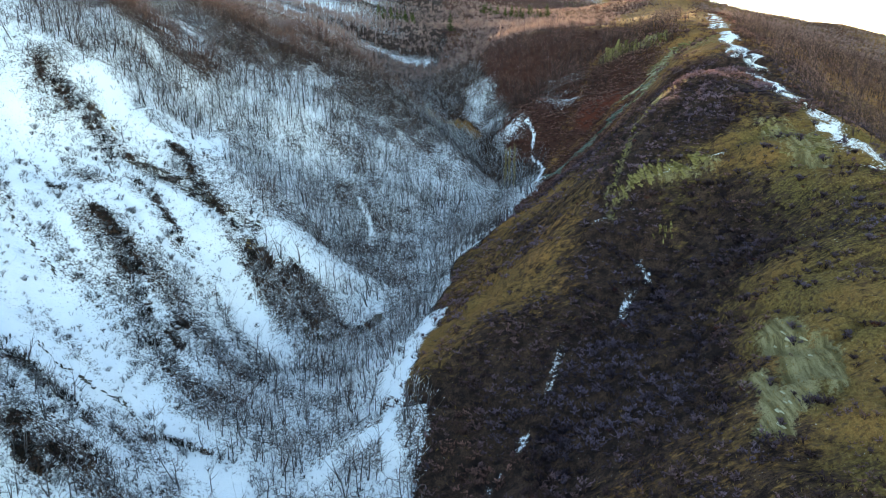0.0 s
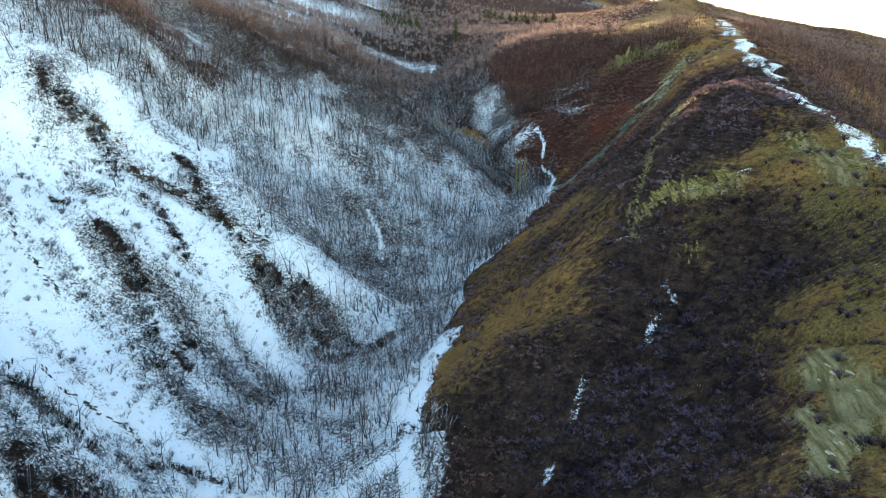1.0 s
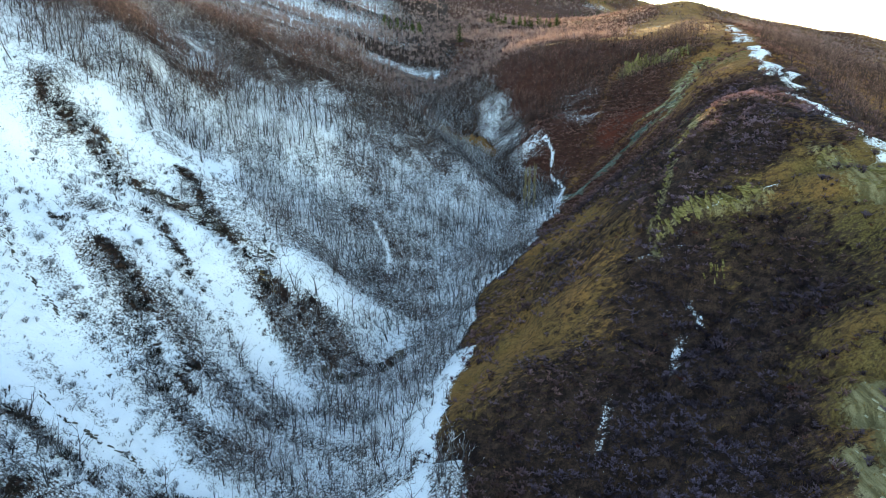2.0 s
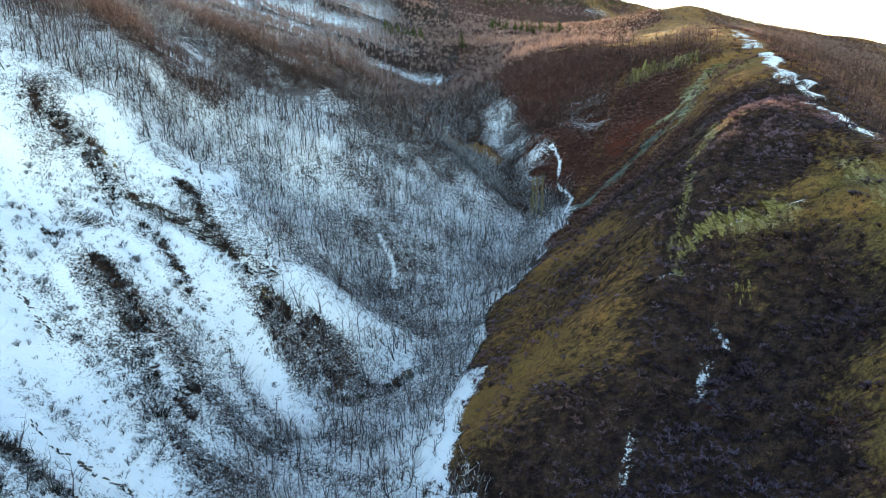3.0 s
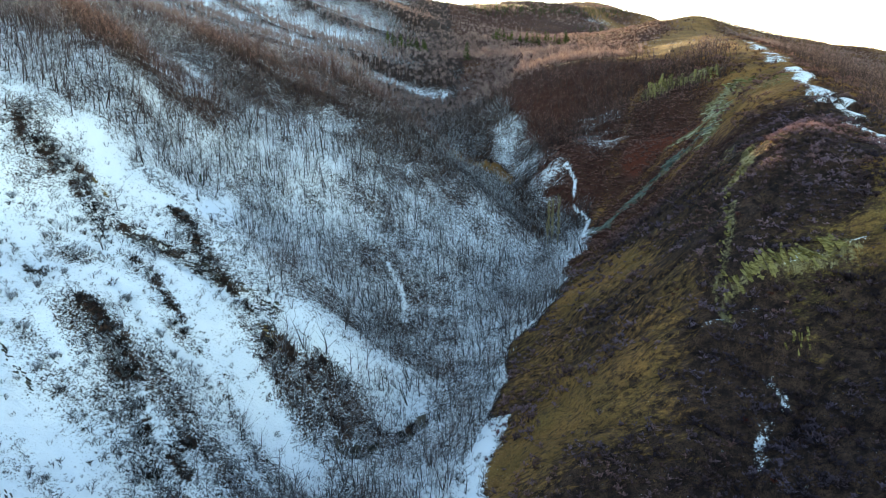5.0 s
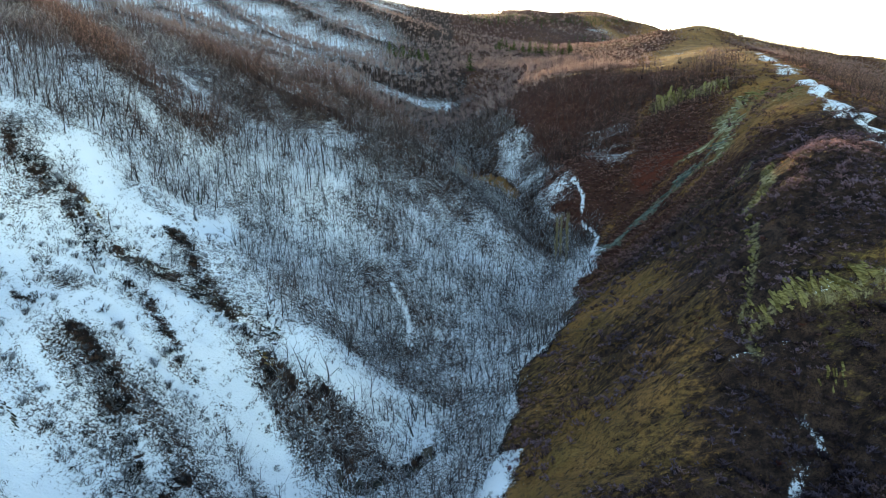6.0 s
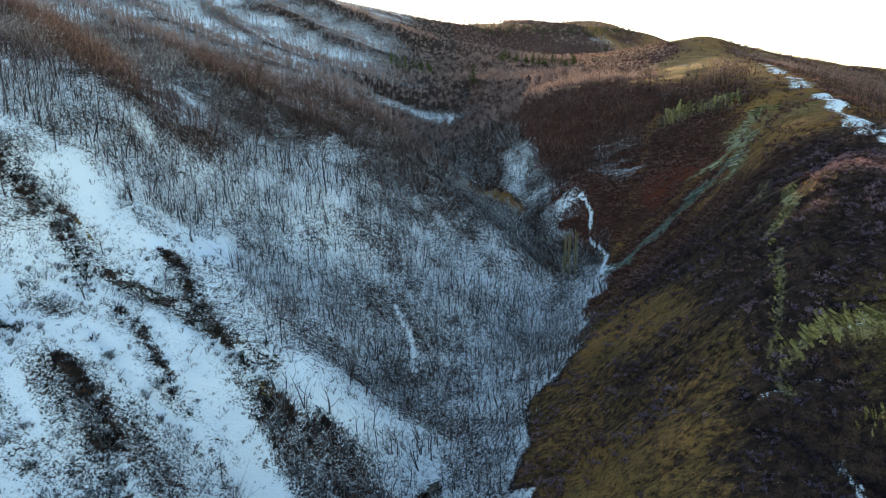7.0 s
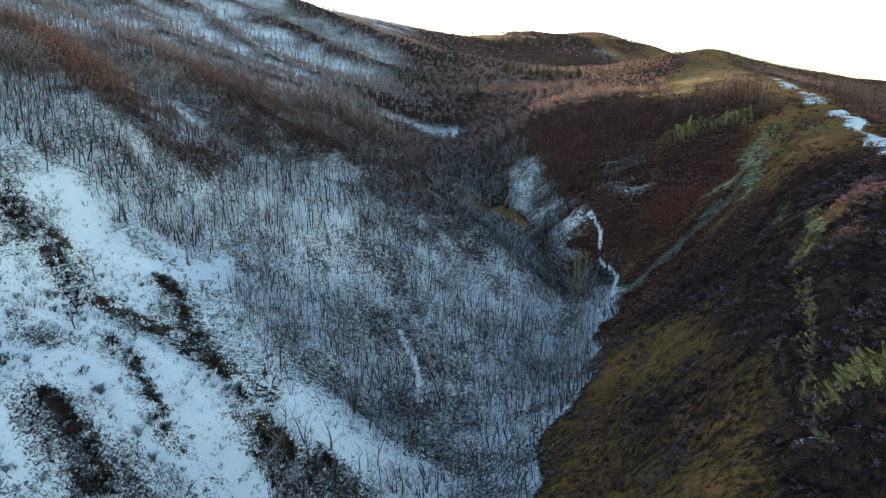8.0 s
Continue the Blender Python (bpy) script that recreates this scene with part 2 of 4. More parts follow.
def stroke(x, y, line, r):
    """1 along a line on the plan, 0 beyond about r metres, with an uneven edge."""
    k = min(9.0, 2.2 * r)
    nx, ny = fray(x, y)
    out = np.zeros(np.shape(x))
    a = np.array(line, float)
    reach = 1.6 * r + k
    near = (x > a[:, 0].min() - reach) & (x < a[:, 0].max() + reach) & (y > a[:, 1].min() - reach) & (y < a[:, 1].max() + reach)
    if near.any():
        out[near] = 1 - smooth(away((x + k * nx)[near], (y + k * ny)[near], line), 0.15 * r, 1.6 * r)
    return out


def strokes(x, y, lines):
    """The strongest of several strokes, each a line and its reach."""
    out = np.zeros(np.shape(x))
    for line, r in lines:
        out = np.maximum(out, stroke(x, y, line, r))
    return out


def foot(y):
    """x of the foot of the brown hill, where the snow ends."""
    return np.interp(y, (-400, 60, 96, 100, 113, 118, 121, 130, 142, 164, 170, 183, 189, 195, 227, 237, 248, 262, 268, 276, 284, 300, 320, 344, 380, 450, 3000),
                     (10, 0, -5, -5, -3, -4, -11, -8, -4, -1.5, 2, 4, 8, 16, 24, 28, 36, 42, 43, 38, 27, 24, 31, 23, 14, 0, 0))


def wood_line(x):
    """y of the lower edge of the wood on the snowy hill."""
    return np.interp(x, (-400, -135, -106, -92, -77, -68, -60, -45, -24, -8, 2), (215, 208, 213, 212, 226, 206, 193, 188, 184, 180, 178))


SNOW_BANDS = [
    ([(-112, 158), (-93, 143), (-74, 132), (-57, 121), (-44, 108), (-38, 96)], 5.5),
    ([(-94, 130), (-82, 124), (-69, 121)], 5.0),
    ([(-126, 194), (-116, 184), (-99, 171), (-85, 174), (-72, 176), (-58, 172), (-48, 162), (-41, 152)], 4.6),
    ([(-120, 188), (-112, 172), (-104, 160)], 5.0),
    ([(-107, 211), (-100, 204), (-87, 204), (-77, 206), (-77, 224)], 4.0),
    ([(-80, 188), (-68, 187), (-52, 184), (-40, 180), (-31, 180), (-22, 182)], 3.0),
    ([(-9, 98), (-10, 118), (-11, 127), (-6, 144), (-2, 158)], 2.3),
    ([(-10, 116), (-17, 114), (-26, 108)], 3.0),
    ([(-29, 224), (-25, 214), (-23, 206)], 1.1),
    ([(-88, 182), (-88, 173), (-77, 169), (-66, 169), (-59, 166), (-49, 159), (-46, 153)], 2.6),
    ([(-75, 184), (-64, 176), (-58, 171), (-55, 168)], 2.0),
    ([(-112, 204), (-107, 213), (-103, 211), (-98, 207), (-93, 202)], 3.2),
    ([(-83, 235), (-76, 227), (-73, 208)], 2.0),
    ([(-105, 168), (-95, 159), (-90, 154)], 2.0),
    ([(-65, 129), (-57, 124), (-51, 116), (-40, 107)], 3.6),
    ([(-77, 107), (-69, 108), (-61, 107), (-54, 106)], 1.6),
    ([(-4, 158), (-10, 139), (-15, 126)], 1.6),
    ([(34, 250), (38, 262)], 2.6),
    ([(38, 262), (42, 270), (38, 282), (40, 288), (37, 296)], 0.8),
    ([(-106, 284), (-98, 276)], 4.0),
]
PALE_WOODS = [
    ([(26, 318), (20, 330), (18, 344)], 10.0),
    ([(33, 296), (27, 308)], 6.0),
    ([(-32, 457), (-16, 444), (4, 452)], 14.0),
    ([(-20, 270), (-12, 258), (-2, 236)], 10.0),
    ([(255, 1100), (300, 1130)], 40.0),
    ([(-140, 300), (-110, 290)], 8.0),
]
THICKETS = [
    ([(-90, 166), (-82, 160), (-77, 152), (-68, 139), (-58, 132)], 5.0),
    ([(-90, 168), (-86, 163), (-80, 157)], 3.4),
    ([(-88, 112), (-76, 106), (-66, 104)], 5.0),
    ([(-112, 201), (-105, 197), (-92, 192), (-75, 191), (-64, 188), (-54, 185)], 2.8),
    ([(-88, 184), (-76, 174), (-69, 172)], 2.6),
    ([(-84, 202), (-78, 196), (-73, 190)], 3.0),
    ([(-87, 117), (-75, 112), (-65, 112), (-53, 106)], 3.0),
    ([(-74, 160), (-64, 153), (-54, 146)], 8.0),
    ([(-60, 182), (-50, 174), (-42, 168)], 3.5),
    ([(-64, 168), (-55, 158), (-48, 148)], 2.2),
    ([(-104, 178), (-94, 178), (-82, 181)], 2.2),
    ([(-120, 205), (-112, 197)], 4.0),
    ([(-58, 130), (-50, 136), (-46, 146)], 5.0),
    ([(-82, 106), (-70, 100), (-60, 98)], 9.0),
    ([(-44, 176), (-36, 170), (-28, 168)], 4.0),
]
# the darkest streaks of scrub, where no snow lies
MURK = [
    ([(-86, 183), (-80, 180), (-74, 175), (-72, 174)], 1.7),
    ([(-91, 166), (-86, 164), (-82, 160), (-78, 155), (-75, 152)], 2.1),
    ([(-74, 150), (-69, 140)], 1.5),
    ([(-64, 153), (-68, 147), (-64, 143)], 1.2),
    ([(-75, 191), (-71, 190), (-66, 188)], 1.6),
    ([(-62, 185), (-56, 181), (-54, 178)], 1.5),
    ([(-44, 178), (-41, 175)], 0.9),
    ([(-39, 168), (-34, 164)], 0.9),
    ([(-58, 173), (-54, 170)], 1.0),
    ([(-105, 171), (-97, 170)], 1.2),
    ([(-120, 201), (-113, 199), (-105, 195), (-99, 191), (-95, 186)], 2.0),
    ([(-84, 203), (-79, 199), (-73, 193)], 2.0),
    ([(-99, 191), (-93, 192), (-86, 192), (-79, 192)], 0.9),
    ([(-85, 116), (-77, 113), (-70, 111)], 1.6),
    ([(-60, 117), (-54, 117), (-46, 117)], 1.5),
    ([(-74, 100), (-69, 95), (-64, 102)], 2.4),
]
# brown-crowned ribs that run down the wooded hillside, and the glades of snow between them
RIBS = [
    ([(-201, 346), (-171, 317), (-137, 277), (-114, 253), (-101, 251), (-92, 253)], 7.0),
    ([(-166, 375), (-146, 372), (-103, 317), (-91, 306), (-78, 298), (-58, 289)], 5.0),
    ([(-166, 399), (-135, 379), (-108, 368), (-79, 353), (-54, 329), (-35, 322), (-18, 318), (-2, 306)], 6.0),
    ([(-290, 507), (-237, 468), (-194, 437), (-148, 397)], 8.0),
    ([(-282, 629), (-219, 533), (-176, 500), (-138, 465), (-100, 445), (-70, 430)], 11.0),
    ([(-275, 697), (-211, 637), (-160, 580), (-103, 512), (-60, 485)], 12.0),
    ([(-230, 745), (-180, 723), (-125, 678), (-75, 622)], 15.0),
    ([(-191, 844), (-126, 807), (-81, 768), (-41, 731)], 18.0),
]
GLADES = [
    ([(-280, 639), (-239, 621), (-208, 593)], 11.0),
    ([(-216, 655), (-185, 634), (-161, 615)], 8.0),
    ([(-172, 722), (-146, 737), (-108, 735)], 8.0),
    ([(-113, 295), (-105, 286), (-99, 280)], 3.5),
    ([(-181, 349), (-168, 347)], 4.0),
    ([(-55, 459), (-32, 452), (-10, 447)], 8.0),
    ([(-250, 570), (-200, 545), (-150, 500)], 8.0),
    ([(262, 1240), (285, 1300)], 24.0),
]
BARE = [
    ([(51, 89), (50, 83), (46, 75)], 3.6, 0.95),
    ([(43.5, 82), (43, 73)], 2.4, 0.95),
    ([(54, 85), (52, 77)], 1.6, 0.85),
    ([(74, 150), (76, 142), (78, 132)], 4.5, 0.70),
    ([(38, 140), (38.5, 148), (42, 153), (45, 161), (51, 174)], 1.2, 0.6),
    ([(54, 182), (59, 187), (66, 200)], 2.4, 0.78),
    ([(41, 147), (50, 145), (61, 146)], 1.9, 0.64),
    ([(78, 326), (86, 321), (93, 316), (101, 310)], 3.0, 0.72),
    ([(91, 286), (85, 266), (77, 256), (72, 249)], 4.0, 0.80),
    ([(72, 276), (81, 271), (94, 287), (102, 297)], 3.0, 0.78),
    ([(60, 265), (71, 258)], 2.2, 0.72),
    ([(97, 285), (98, 268), (96, 252)], 6.0, 0.52),
    ([(64, 212), (70, 219)], 3.0, 0.55),
]
SHALE = [([(78, 258), (70, 263), (62, 264), (51, 263), (40, 259)], 2.8)]
STRAW_LINES = [([(72, 272), (63, 272), (49, 272), (43, 268)], 1.6), ([(75, 329), (66, 312), (60, 300), (51, 280), (45, 273)], 1.6), ([(66, 250), (54, 252), (44, 250)], 1.8)]
ICE = [([(40.6, 134), (41.4, 129)], 0.75), ([(38, 126), (36, 119)], 0.7), ([(23, 116), (20, 109)], 0.8), ([(16, 104), (13, 100)], 0.6), ([(10, 97), (8, 94)], 0.5),
       ([(50, 145.5), (56, 146)], 0.4), ([(58, 145), (62, 146)], 0.4),
       ([(34, 142), (41, 141)], 0.4)]
TRACK = [(87, 128), (86, 140), (89, 165), (93, 180), (98, 204), (105, 250), (115, 283), (130, 327), (146, 372), (166, 430)]


def cover(x, y):
    """The shares of snow, grass, rock and so on, and the densities of plants, anywhere on the plan."""
    c = {}
    n1, n2 = fbm(x, y, 28, 4, 1), fbm(x, y, 7, 3, 5)
    hill = smooth(x - foot(y) + (7 + 8 * smooth(y, 190, 250)) * (n2 - 0.5) + 3 * (fbm(x, y, 16, 2, 15) - 0.5), -0.8, 1.2)
    far = smooth(y, 320, 420)
    wood = smooth(y - wood_line(x) + 6 * (n2 - 0.5), -2, 3) * (1 - hill)
    band, pale, thick = strokes(x, y, SNOW_BANDS), strokes(x, y, PALE_WOODS), strokes(x, y, THICKETS)
    murk, rib, glade = strokes(x, y, MURK), strokes(x, y, RIBS), strokes(x, y, GLADES)
    bare = np.zeros_like(x)
    for line, r, k in BARE:
        bare = np.maximum(bare, k * stroke(x, y, line, r))
    shale = stroke(x, y, SHALE[0][0], SHALE[0][1])
    ice = np.zeros_like(x)
    for line, r in ICE:
        ice = np.maximum(ice, stroke(x + 4 * (n2 - 0.5), y, line, 1.5 * r))
    track = stroke(x, y, TRACK, 3.6)
    crest = np.interp(y, CREST[:, 1], CREST[:, 0])
    beyond = smooth(x - crest, 4, 14) * hill
    along, across = 0.88 * x - 0.47 * y, 0.47 * x + 0.88 * y
    streak = smooth(fbm(along / 3.4, across, 6.5, 4, 71), 0.42, 0.62)
    clump = smooth(fbm(x, y, 5, 3, 73), 0.4, 0.65)
    open_ = (1 - hill) * (1 - wood)
    snow = 0.80 + 0.3 * (n1 - 0.5) - 0.20 * thick - 0.2 * wood + 0.5 * wood * (fbm(x, y, 6, 4, 53) - 0.5) - 0.32 * wood * smooth(y, 235, 300) - 0.18 * streak * (1 - wood) - 0.12 * smooth(x, -62, -30) * (1 - hill)
    snow = snow * (1 - hill) + hill * (-0.25 + 0.15 * n1)
    snow = snow * (1 - far) + far * (0.02 + 0.5 * smooth(-x, 10, 90) + 0.7 * (n1 - 0.5) - 0.1 * smooth(y, 600, 800))
    snow = np.maximum(snow, band * (1 - 0.3 * wood * smooth(y, 200, 206)) * (0.70 + 0.5 * fbm(x, y, 3.2, 3, 67) - 0.3 * thick))
    snow = snow - 0.25 * rib * (1 - hill) - 0.5 * murk * (1 - hill) * smooth(fbm(x, y, 2.2, 3, 43), 0.44, 0.66)
    snow = np.maximum(snow, glade * (0.18 + 0.5 * fbm(x, y, 9, 3, 67)))
    snow = np.maximum(snow, pale * (1 - 0.45 * far) * (0.1 + 0.65 * fbm(x, y, 8, 4, 63)))
    snow = np.maximum(snow, ice * (0.95 * fbm(x, y, 1.8, 3, 37) - 0.08))
    snow = np.maximum(snow, 0.37 * stroke(x, y, [(60, 322), (52, 332), (48, 312), (56, 304)], 8) + 0.0 * x)
    snow = np.maximum(snow, 0.40 * stroke(x, y, [(30, 286), (28, 300), (32, 312)], 6))
    snow = np.maximum(snow, track * np.clip(2.6 * fbm(x, y, 6, 4, 9) - 0.75, 0, 0.75))
    snow = np.maximum(snow, stroke(x, y, [(93, 200), (94, 189), (90, 166), (87, 150), (85, 136)], 5.0) * (1.5 * fbm(x, y, 4.5, 4, 57) - 0.1))
    snow = np.maximum(snow, stroke(x, y, [(96, 222), (101, 236), (103, 250)], 3.0) * (0.1 + 1.0 * fbm(x, y, 4, 4, 59)))
    c["snow"] = snow
    warm = smooth(y, 85, 150)
    upper = smooth(y, 215, 250)
    left_face = smooth(x, 42, 34) * smooth(y, 118, 140) * (1 - upper)
    lawn = smooth(x, 40, 52) * (1 - smooth(y, 150, 165))
    dark = np.maximum(strokes(x, y, [([(40, 138), (45, 121), (57, 124), (57, 138)], 10), ([(60, 155), (68, 158), (75, 154)], 5)]), strokes(x, y, [([(17, 92), (25, 107), (34, 112), (44, 117), (57, 122)], 9), ([(32, 87), (43, 97)], 6)]))
    purple = strokes(x, y, [([(81, 215), (72, 182), (61, 174), (54, 175)], 7), ([(67, 164), (56, 156), (48, 153)], 5)])
    brow = upper * smooth(x - crest, -42, -16) * (1 - smooth(x - crest, 2, 9))
    c["grass"] = hill * (0.18 + 0.75 * (n1 - 0.5) + 0.42 * left_face + 0.45 * lawn - 0.45 * dark - 0.3 * purple + 0.6 * brow - 0.12 * upper * (1 - smooth(x - crest, -22, -6)) + 0.2 * beyond + 0.12 * upper + 0.5 * stroke(x, y, [(69, 163), (74, 160), (71, 156)], 4)) + 0.85 * stroke(x, y, [(104, 375), (140, 480), (185, 550)], 24)
    c["grass"] = c["grass"] + 1.0 * stroke(x, y, [(-7, 332), (0, 329), (6, 329), (12, 324), (17, 317)], 2.2)
    for line, r in STRAW_LINES:
        c["grass"] = c["grass"] + 0.32 * stroke(x, y, line, 1.8 * r)
    c["green"] = hill * np.clip(0.6 * lawn + 0.15 + 1.2 * (n2 - 0.5) - 0.6 * upper, 0, 1) * 0.85
    c["rock"] = np.maximum(bare, shale * 0.7)
    c["blue"] = shale
    c["red"] = 2.0 * stroke(x, y, [(64, 284), (73, 286), (80, 277)], 6) + 0.45 * upper * hill
    c["trees"] = (wood * (0.62 + 0.9 * (fbm(x, y, 14, 3, 83) - 0.35) - 0.3 * far * n1) * (1 - 0.9 * np.maximum(band, glade)) + 0.35 * rib * (1 - hill)
                  + open_ * (0.03 + 0.25 * smooth(130 - y, 0, 30) * smooth(-x, 40, 70) + 0.6 * smooth(x, -62, -40)) * (1 - band))
    c["trees"] = np.clip(c["trees"] + hill * (0.8 * smooth(y, 285, 330) * (1 - smooth(x - crest, -26, -12)) + 0.75 * beyond), 0, 1)
    c["trees"] = c["trees"] * (1 - c["rock"]) * (1 - stroke(x, y, [(100, 375), (140, 480), (180, 545)], 24)) * (1 - track)
    c["trees"] = c["trees"] * (1 - strokes(x, y, [([(-36, 161), (-31, 160), (-26, 161)], 3.0), ([(-23, 164), (-20, 167), (-17, 171)], 3.0), ([(-7, 331), (0, 328), (6, 328), (12, 323), (17, 316)], 4.0), ([(5, 478), (6, 470)], 8.0)]))
    c["shrubs"] = open_ * np.clip(0.6 + 0.75 * thick + 1.2 * murk + 0.75 * streak * (0.35 + 0.65 * clump) + 0.9 * (n2 - 0.5), 0, 1) * (1 - 0.66 * band) + wood * 0.42 * (1 - band)
    c["thorn"] = open_ * np.clip(1.1 * murk * smooth(fbm(x, y, 4, 3, 45), 0.3, 0.52) + 0.3 * thick * smooth(fbm(x, y, 4, 3, 46), 0.36, 0.58) + 0.035, 0, 1) * (1 - 0.6 * band * (1 - murk))
    c["pinewood"] = strokes(x, y, [([(48, 1010), (184, 1247), (369, 1487)], 34), ([(168, 940), (210, 985)], 20)])
    patch = fbm(x, y, 4.2, 2, 27)
    brush = 0.76 + 1.2 * (fbm(x, y, 18, 3, 21) - 0.5) + 2.6 * (patch - 0.5) - 0.42 * left_face - 0.42 * lawn - 0.6 * brow + 0.6 * dark
    brush = brush + 0.9 * purple + 0.3 * upper + 0.5 * stroke(x, y, [(41, 136), (38, 124), (26, 116), (14, 104)], 6)
    c["brush"] = hill * (0.06 + 0.94 * smooth(brush, 0.42, 0.68)) * (1 - np.clip(1.1 * c["rock"], 0, 1)) * (1 - 0.9 * track) * (1 - ice) * (1 - stroke(x, y, [(104, 375), (140, 480), (185, 550)], 24))
    c["hill"], c["thick"], c["upper"], c["beyond"], c["lawn"], c["dark"], c["hue"] = hill, thick, upper, beyond, lawn, dark, fbm(x, y, 12, 3, 91)
    c["murk"], c["rib"], c["purple"], c["pale"], c["face"] = murk, rib, purple, pale, smooth(x, 50, 40) * smooth(y, 125, 145) * (1 - upper)
    return c


BANKS = [
    ([(-35.5, 162.6), (-33, 161.5), (-31.5, 161.6)], 2.0, 3.0),
    ([(-22.5, 166), (-21, 168.5), (-18.5, 170.5)], 2.2, 3.0),
    ([(-92, 192), (-82, 192.5), (-75, 191), (-64, 188), (-54, 185)], 1.3, 5.0),
    ([(-113, 163), (-104, 155), (-97, 150), (-92, 146)], 0.9, 5.0),
    ([(-87, 126), (-79, 121), (-69, 122), (-60, 118)], 0.9, 4.0),
    ([(-7, 334), (0, 331), (6, 331), (12, 326), (17, 319)], 2.6, 6.0),
    ([(41, 145.5), (50, 143.5), (61, 144.5)], 1.8, 5.0),
    ([(77, 325), (86, 320), (93, 315), (100, 309)], 3.0, 9.0),
    ([(-103, 199), (-97, 197)], 1.2, 4.0),
    ([(-58, 182), (-51, 178)], 1.2, 4.0),
    ([(-86, 176), (-78, 172), (-70, 170)], 0.9, 4.0),
    ([(33, 142), (25, 137), (18, 136), (7, 133)], 1.3, 3.5),
]


def beside(x, y, line):
    """Signed distance from a line on the plan, positive on its right."""
    best, sign = np.full(np.shape(x), 1e9), np.ones(np.shape(x))
    for (ax, ay), (bx, by) in zip(line[:-1], line[1:]):
        dx, dy = bx - ax, by - ay
        t = np.clip(((x - ax) * dx + (y - ay) * dy) / (dx * dx + dy * dy), 0, 1)
        d = np.hypot(x - ax - t * dx, y - ay - t * dy)
        near = d < best
        sign = np.where(near, np.sign((x - ax) * dy - (y - ay) * dx), sign)
        best = np.where(near, d, best)
    return best * sign


def ground(x, y):
    """The height of the ground."""
    x, y = np.asarray(x, float), np.asarray(y, float)
    q = np.stack([x.ravel(), y.ravel()], 1)
    z = np.concatenate([rbf(part_) @ WEIGHTS for part_ in np.array_split(q, max(1, len(q) // 20000))]).reshape(x.shape)
    hill = smooth(x - foot(y), -2, 4)
    z = z + (fbm(x, y, 22, 4, 3) - 0.5) * (1.6 + 1.4 * hill) + (fbm(x, y, 4, 3, 8) - 0.5) * (0.5 + 0.5 * hill)
    ribs = np.abs(fbm(x * 0.5 + y * 0.9, y * 0.35 - x * 0.3, 9, 3, 13) - 0.5)
    z = z - 2.2 * hill * smooth(ribs, 0.12, 0.0) * smooth(400 - y, 0, 60)
    jag = 1.6 * (fbm(x, y, 3.5, 3, 19) - 0.5)
    for line, drop, reach in BANKS:
        d = beside(x, y, line) + jag
        z = z - drop * smooth(d, -0.5, 0.7) * (1 - smooth(np.abs(d), 0.4 * reach, reach))
    far = smooth(y, 420, 700)
    z = z + far * (fbm(x, y, 130, 4, 31) - 0.5) * 9
    # side spurs that run down the wooded hillside
    rise = np.zeros(np.shape(x))
    for line, r in RIBS:
        rise = np.maximum(rise, 0.55 * r * (1 - smooth(away(x + 10 * (fbm(x, y, 30, 2, 61) - 0.5), y, line), 0.0, 2.6 * r)))
    return z + rise * smooth(-x, -10, 30)


def spread(lo, hi, step, reach, grow):
    """Grid lines: even from lo to hi, then wider and wider as far as reach."""
    mid = np.arange(lo, hi, step)
    out, v, s = [], 0.0, step
    while v < reach:
        s *= grow
        v += s
        out.append(v)
    out = np.array(out)
    return np.concatenate([(lo - out)[::-1], mid, mid[-1] + out])


def build_ground():
    xs, ys = spread(-135, 125, 0.9, 3300, 1.07), spread(66, 330, 0.9, 3600, 1.034)
    ys = np.concatenate([np.geomspace(900, 4, 34) * -1 + 66, ys[ys > 65]])
    x, y = np.meshgrid(xs, ys)
    z = ground(x, y)
    c = cover(x, y)
    # snow slides off the steepest ground
    steep = np.hypot(np.gradient(z, xs, axis=1), np.gradient(z, ys, axis=0))
    c["snow"] = c["snow"] - 0.75 * smooth(steep, 1.25, 2.1)
    nx, ny = len(xs), len(ys)
    i = (np.arange(ny - 1)[:, None] * nx + np.arange(nx - 1)).ravel()
    faces = np.stack([i, i + 1, i + nx + 1, i + nx], 1)
    mesh = from_arrays("ground", np.stack([x.ravel(), y.ravel(), z.ravel()], 1), faces)
    for key in ("snow", "grass", "green", "rock", "blue", "red"):
        a = mesh.attributes.new(key, "FLOAT", "POINT")
        a.data.foreach_set("value", c[key].ravel().astype(np.float32))
    mesh.polygons.foreach_set("use_smooth", np.ones(len(faces), bool))
    mesh.materials.append(GROUND)
    return tagged(new("ground", mesh), "valley and ridge of thin snow, dry grass and marl", "ground", kind="structure")


def from_arrays(name, verts, faces):
    mesh = bpy.data.meshes.new(name)
    k = faces.shape[1]
    mesh.vertices.add(len(verts))
    mesh.vertices.foreach_set("co", np.ascontiguousarray(verts, np.float32).ravel())
    mesh.loops.add(faces.size)
    mesh.loops.foreach_set("vertex_index", np.ascontiguousarray(faces, np.int32).ravel())
    mesh.polygons.add(len(faces))
    mesh.polygons.foreach_set("loop_start", np.arange(0, faces.size, k, dtype=np.int32))
    mesh.update(calc_edges=True)
    return mesh


land = build_ground()


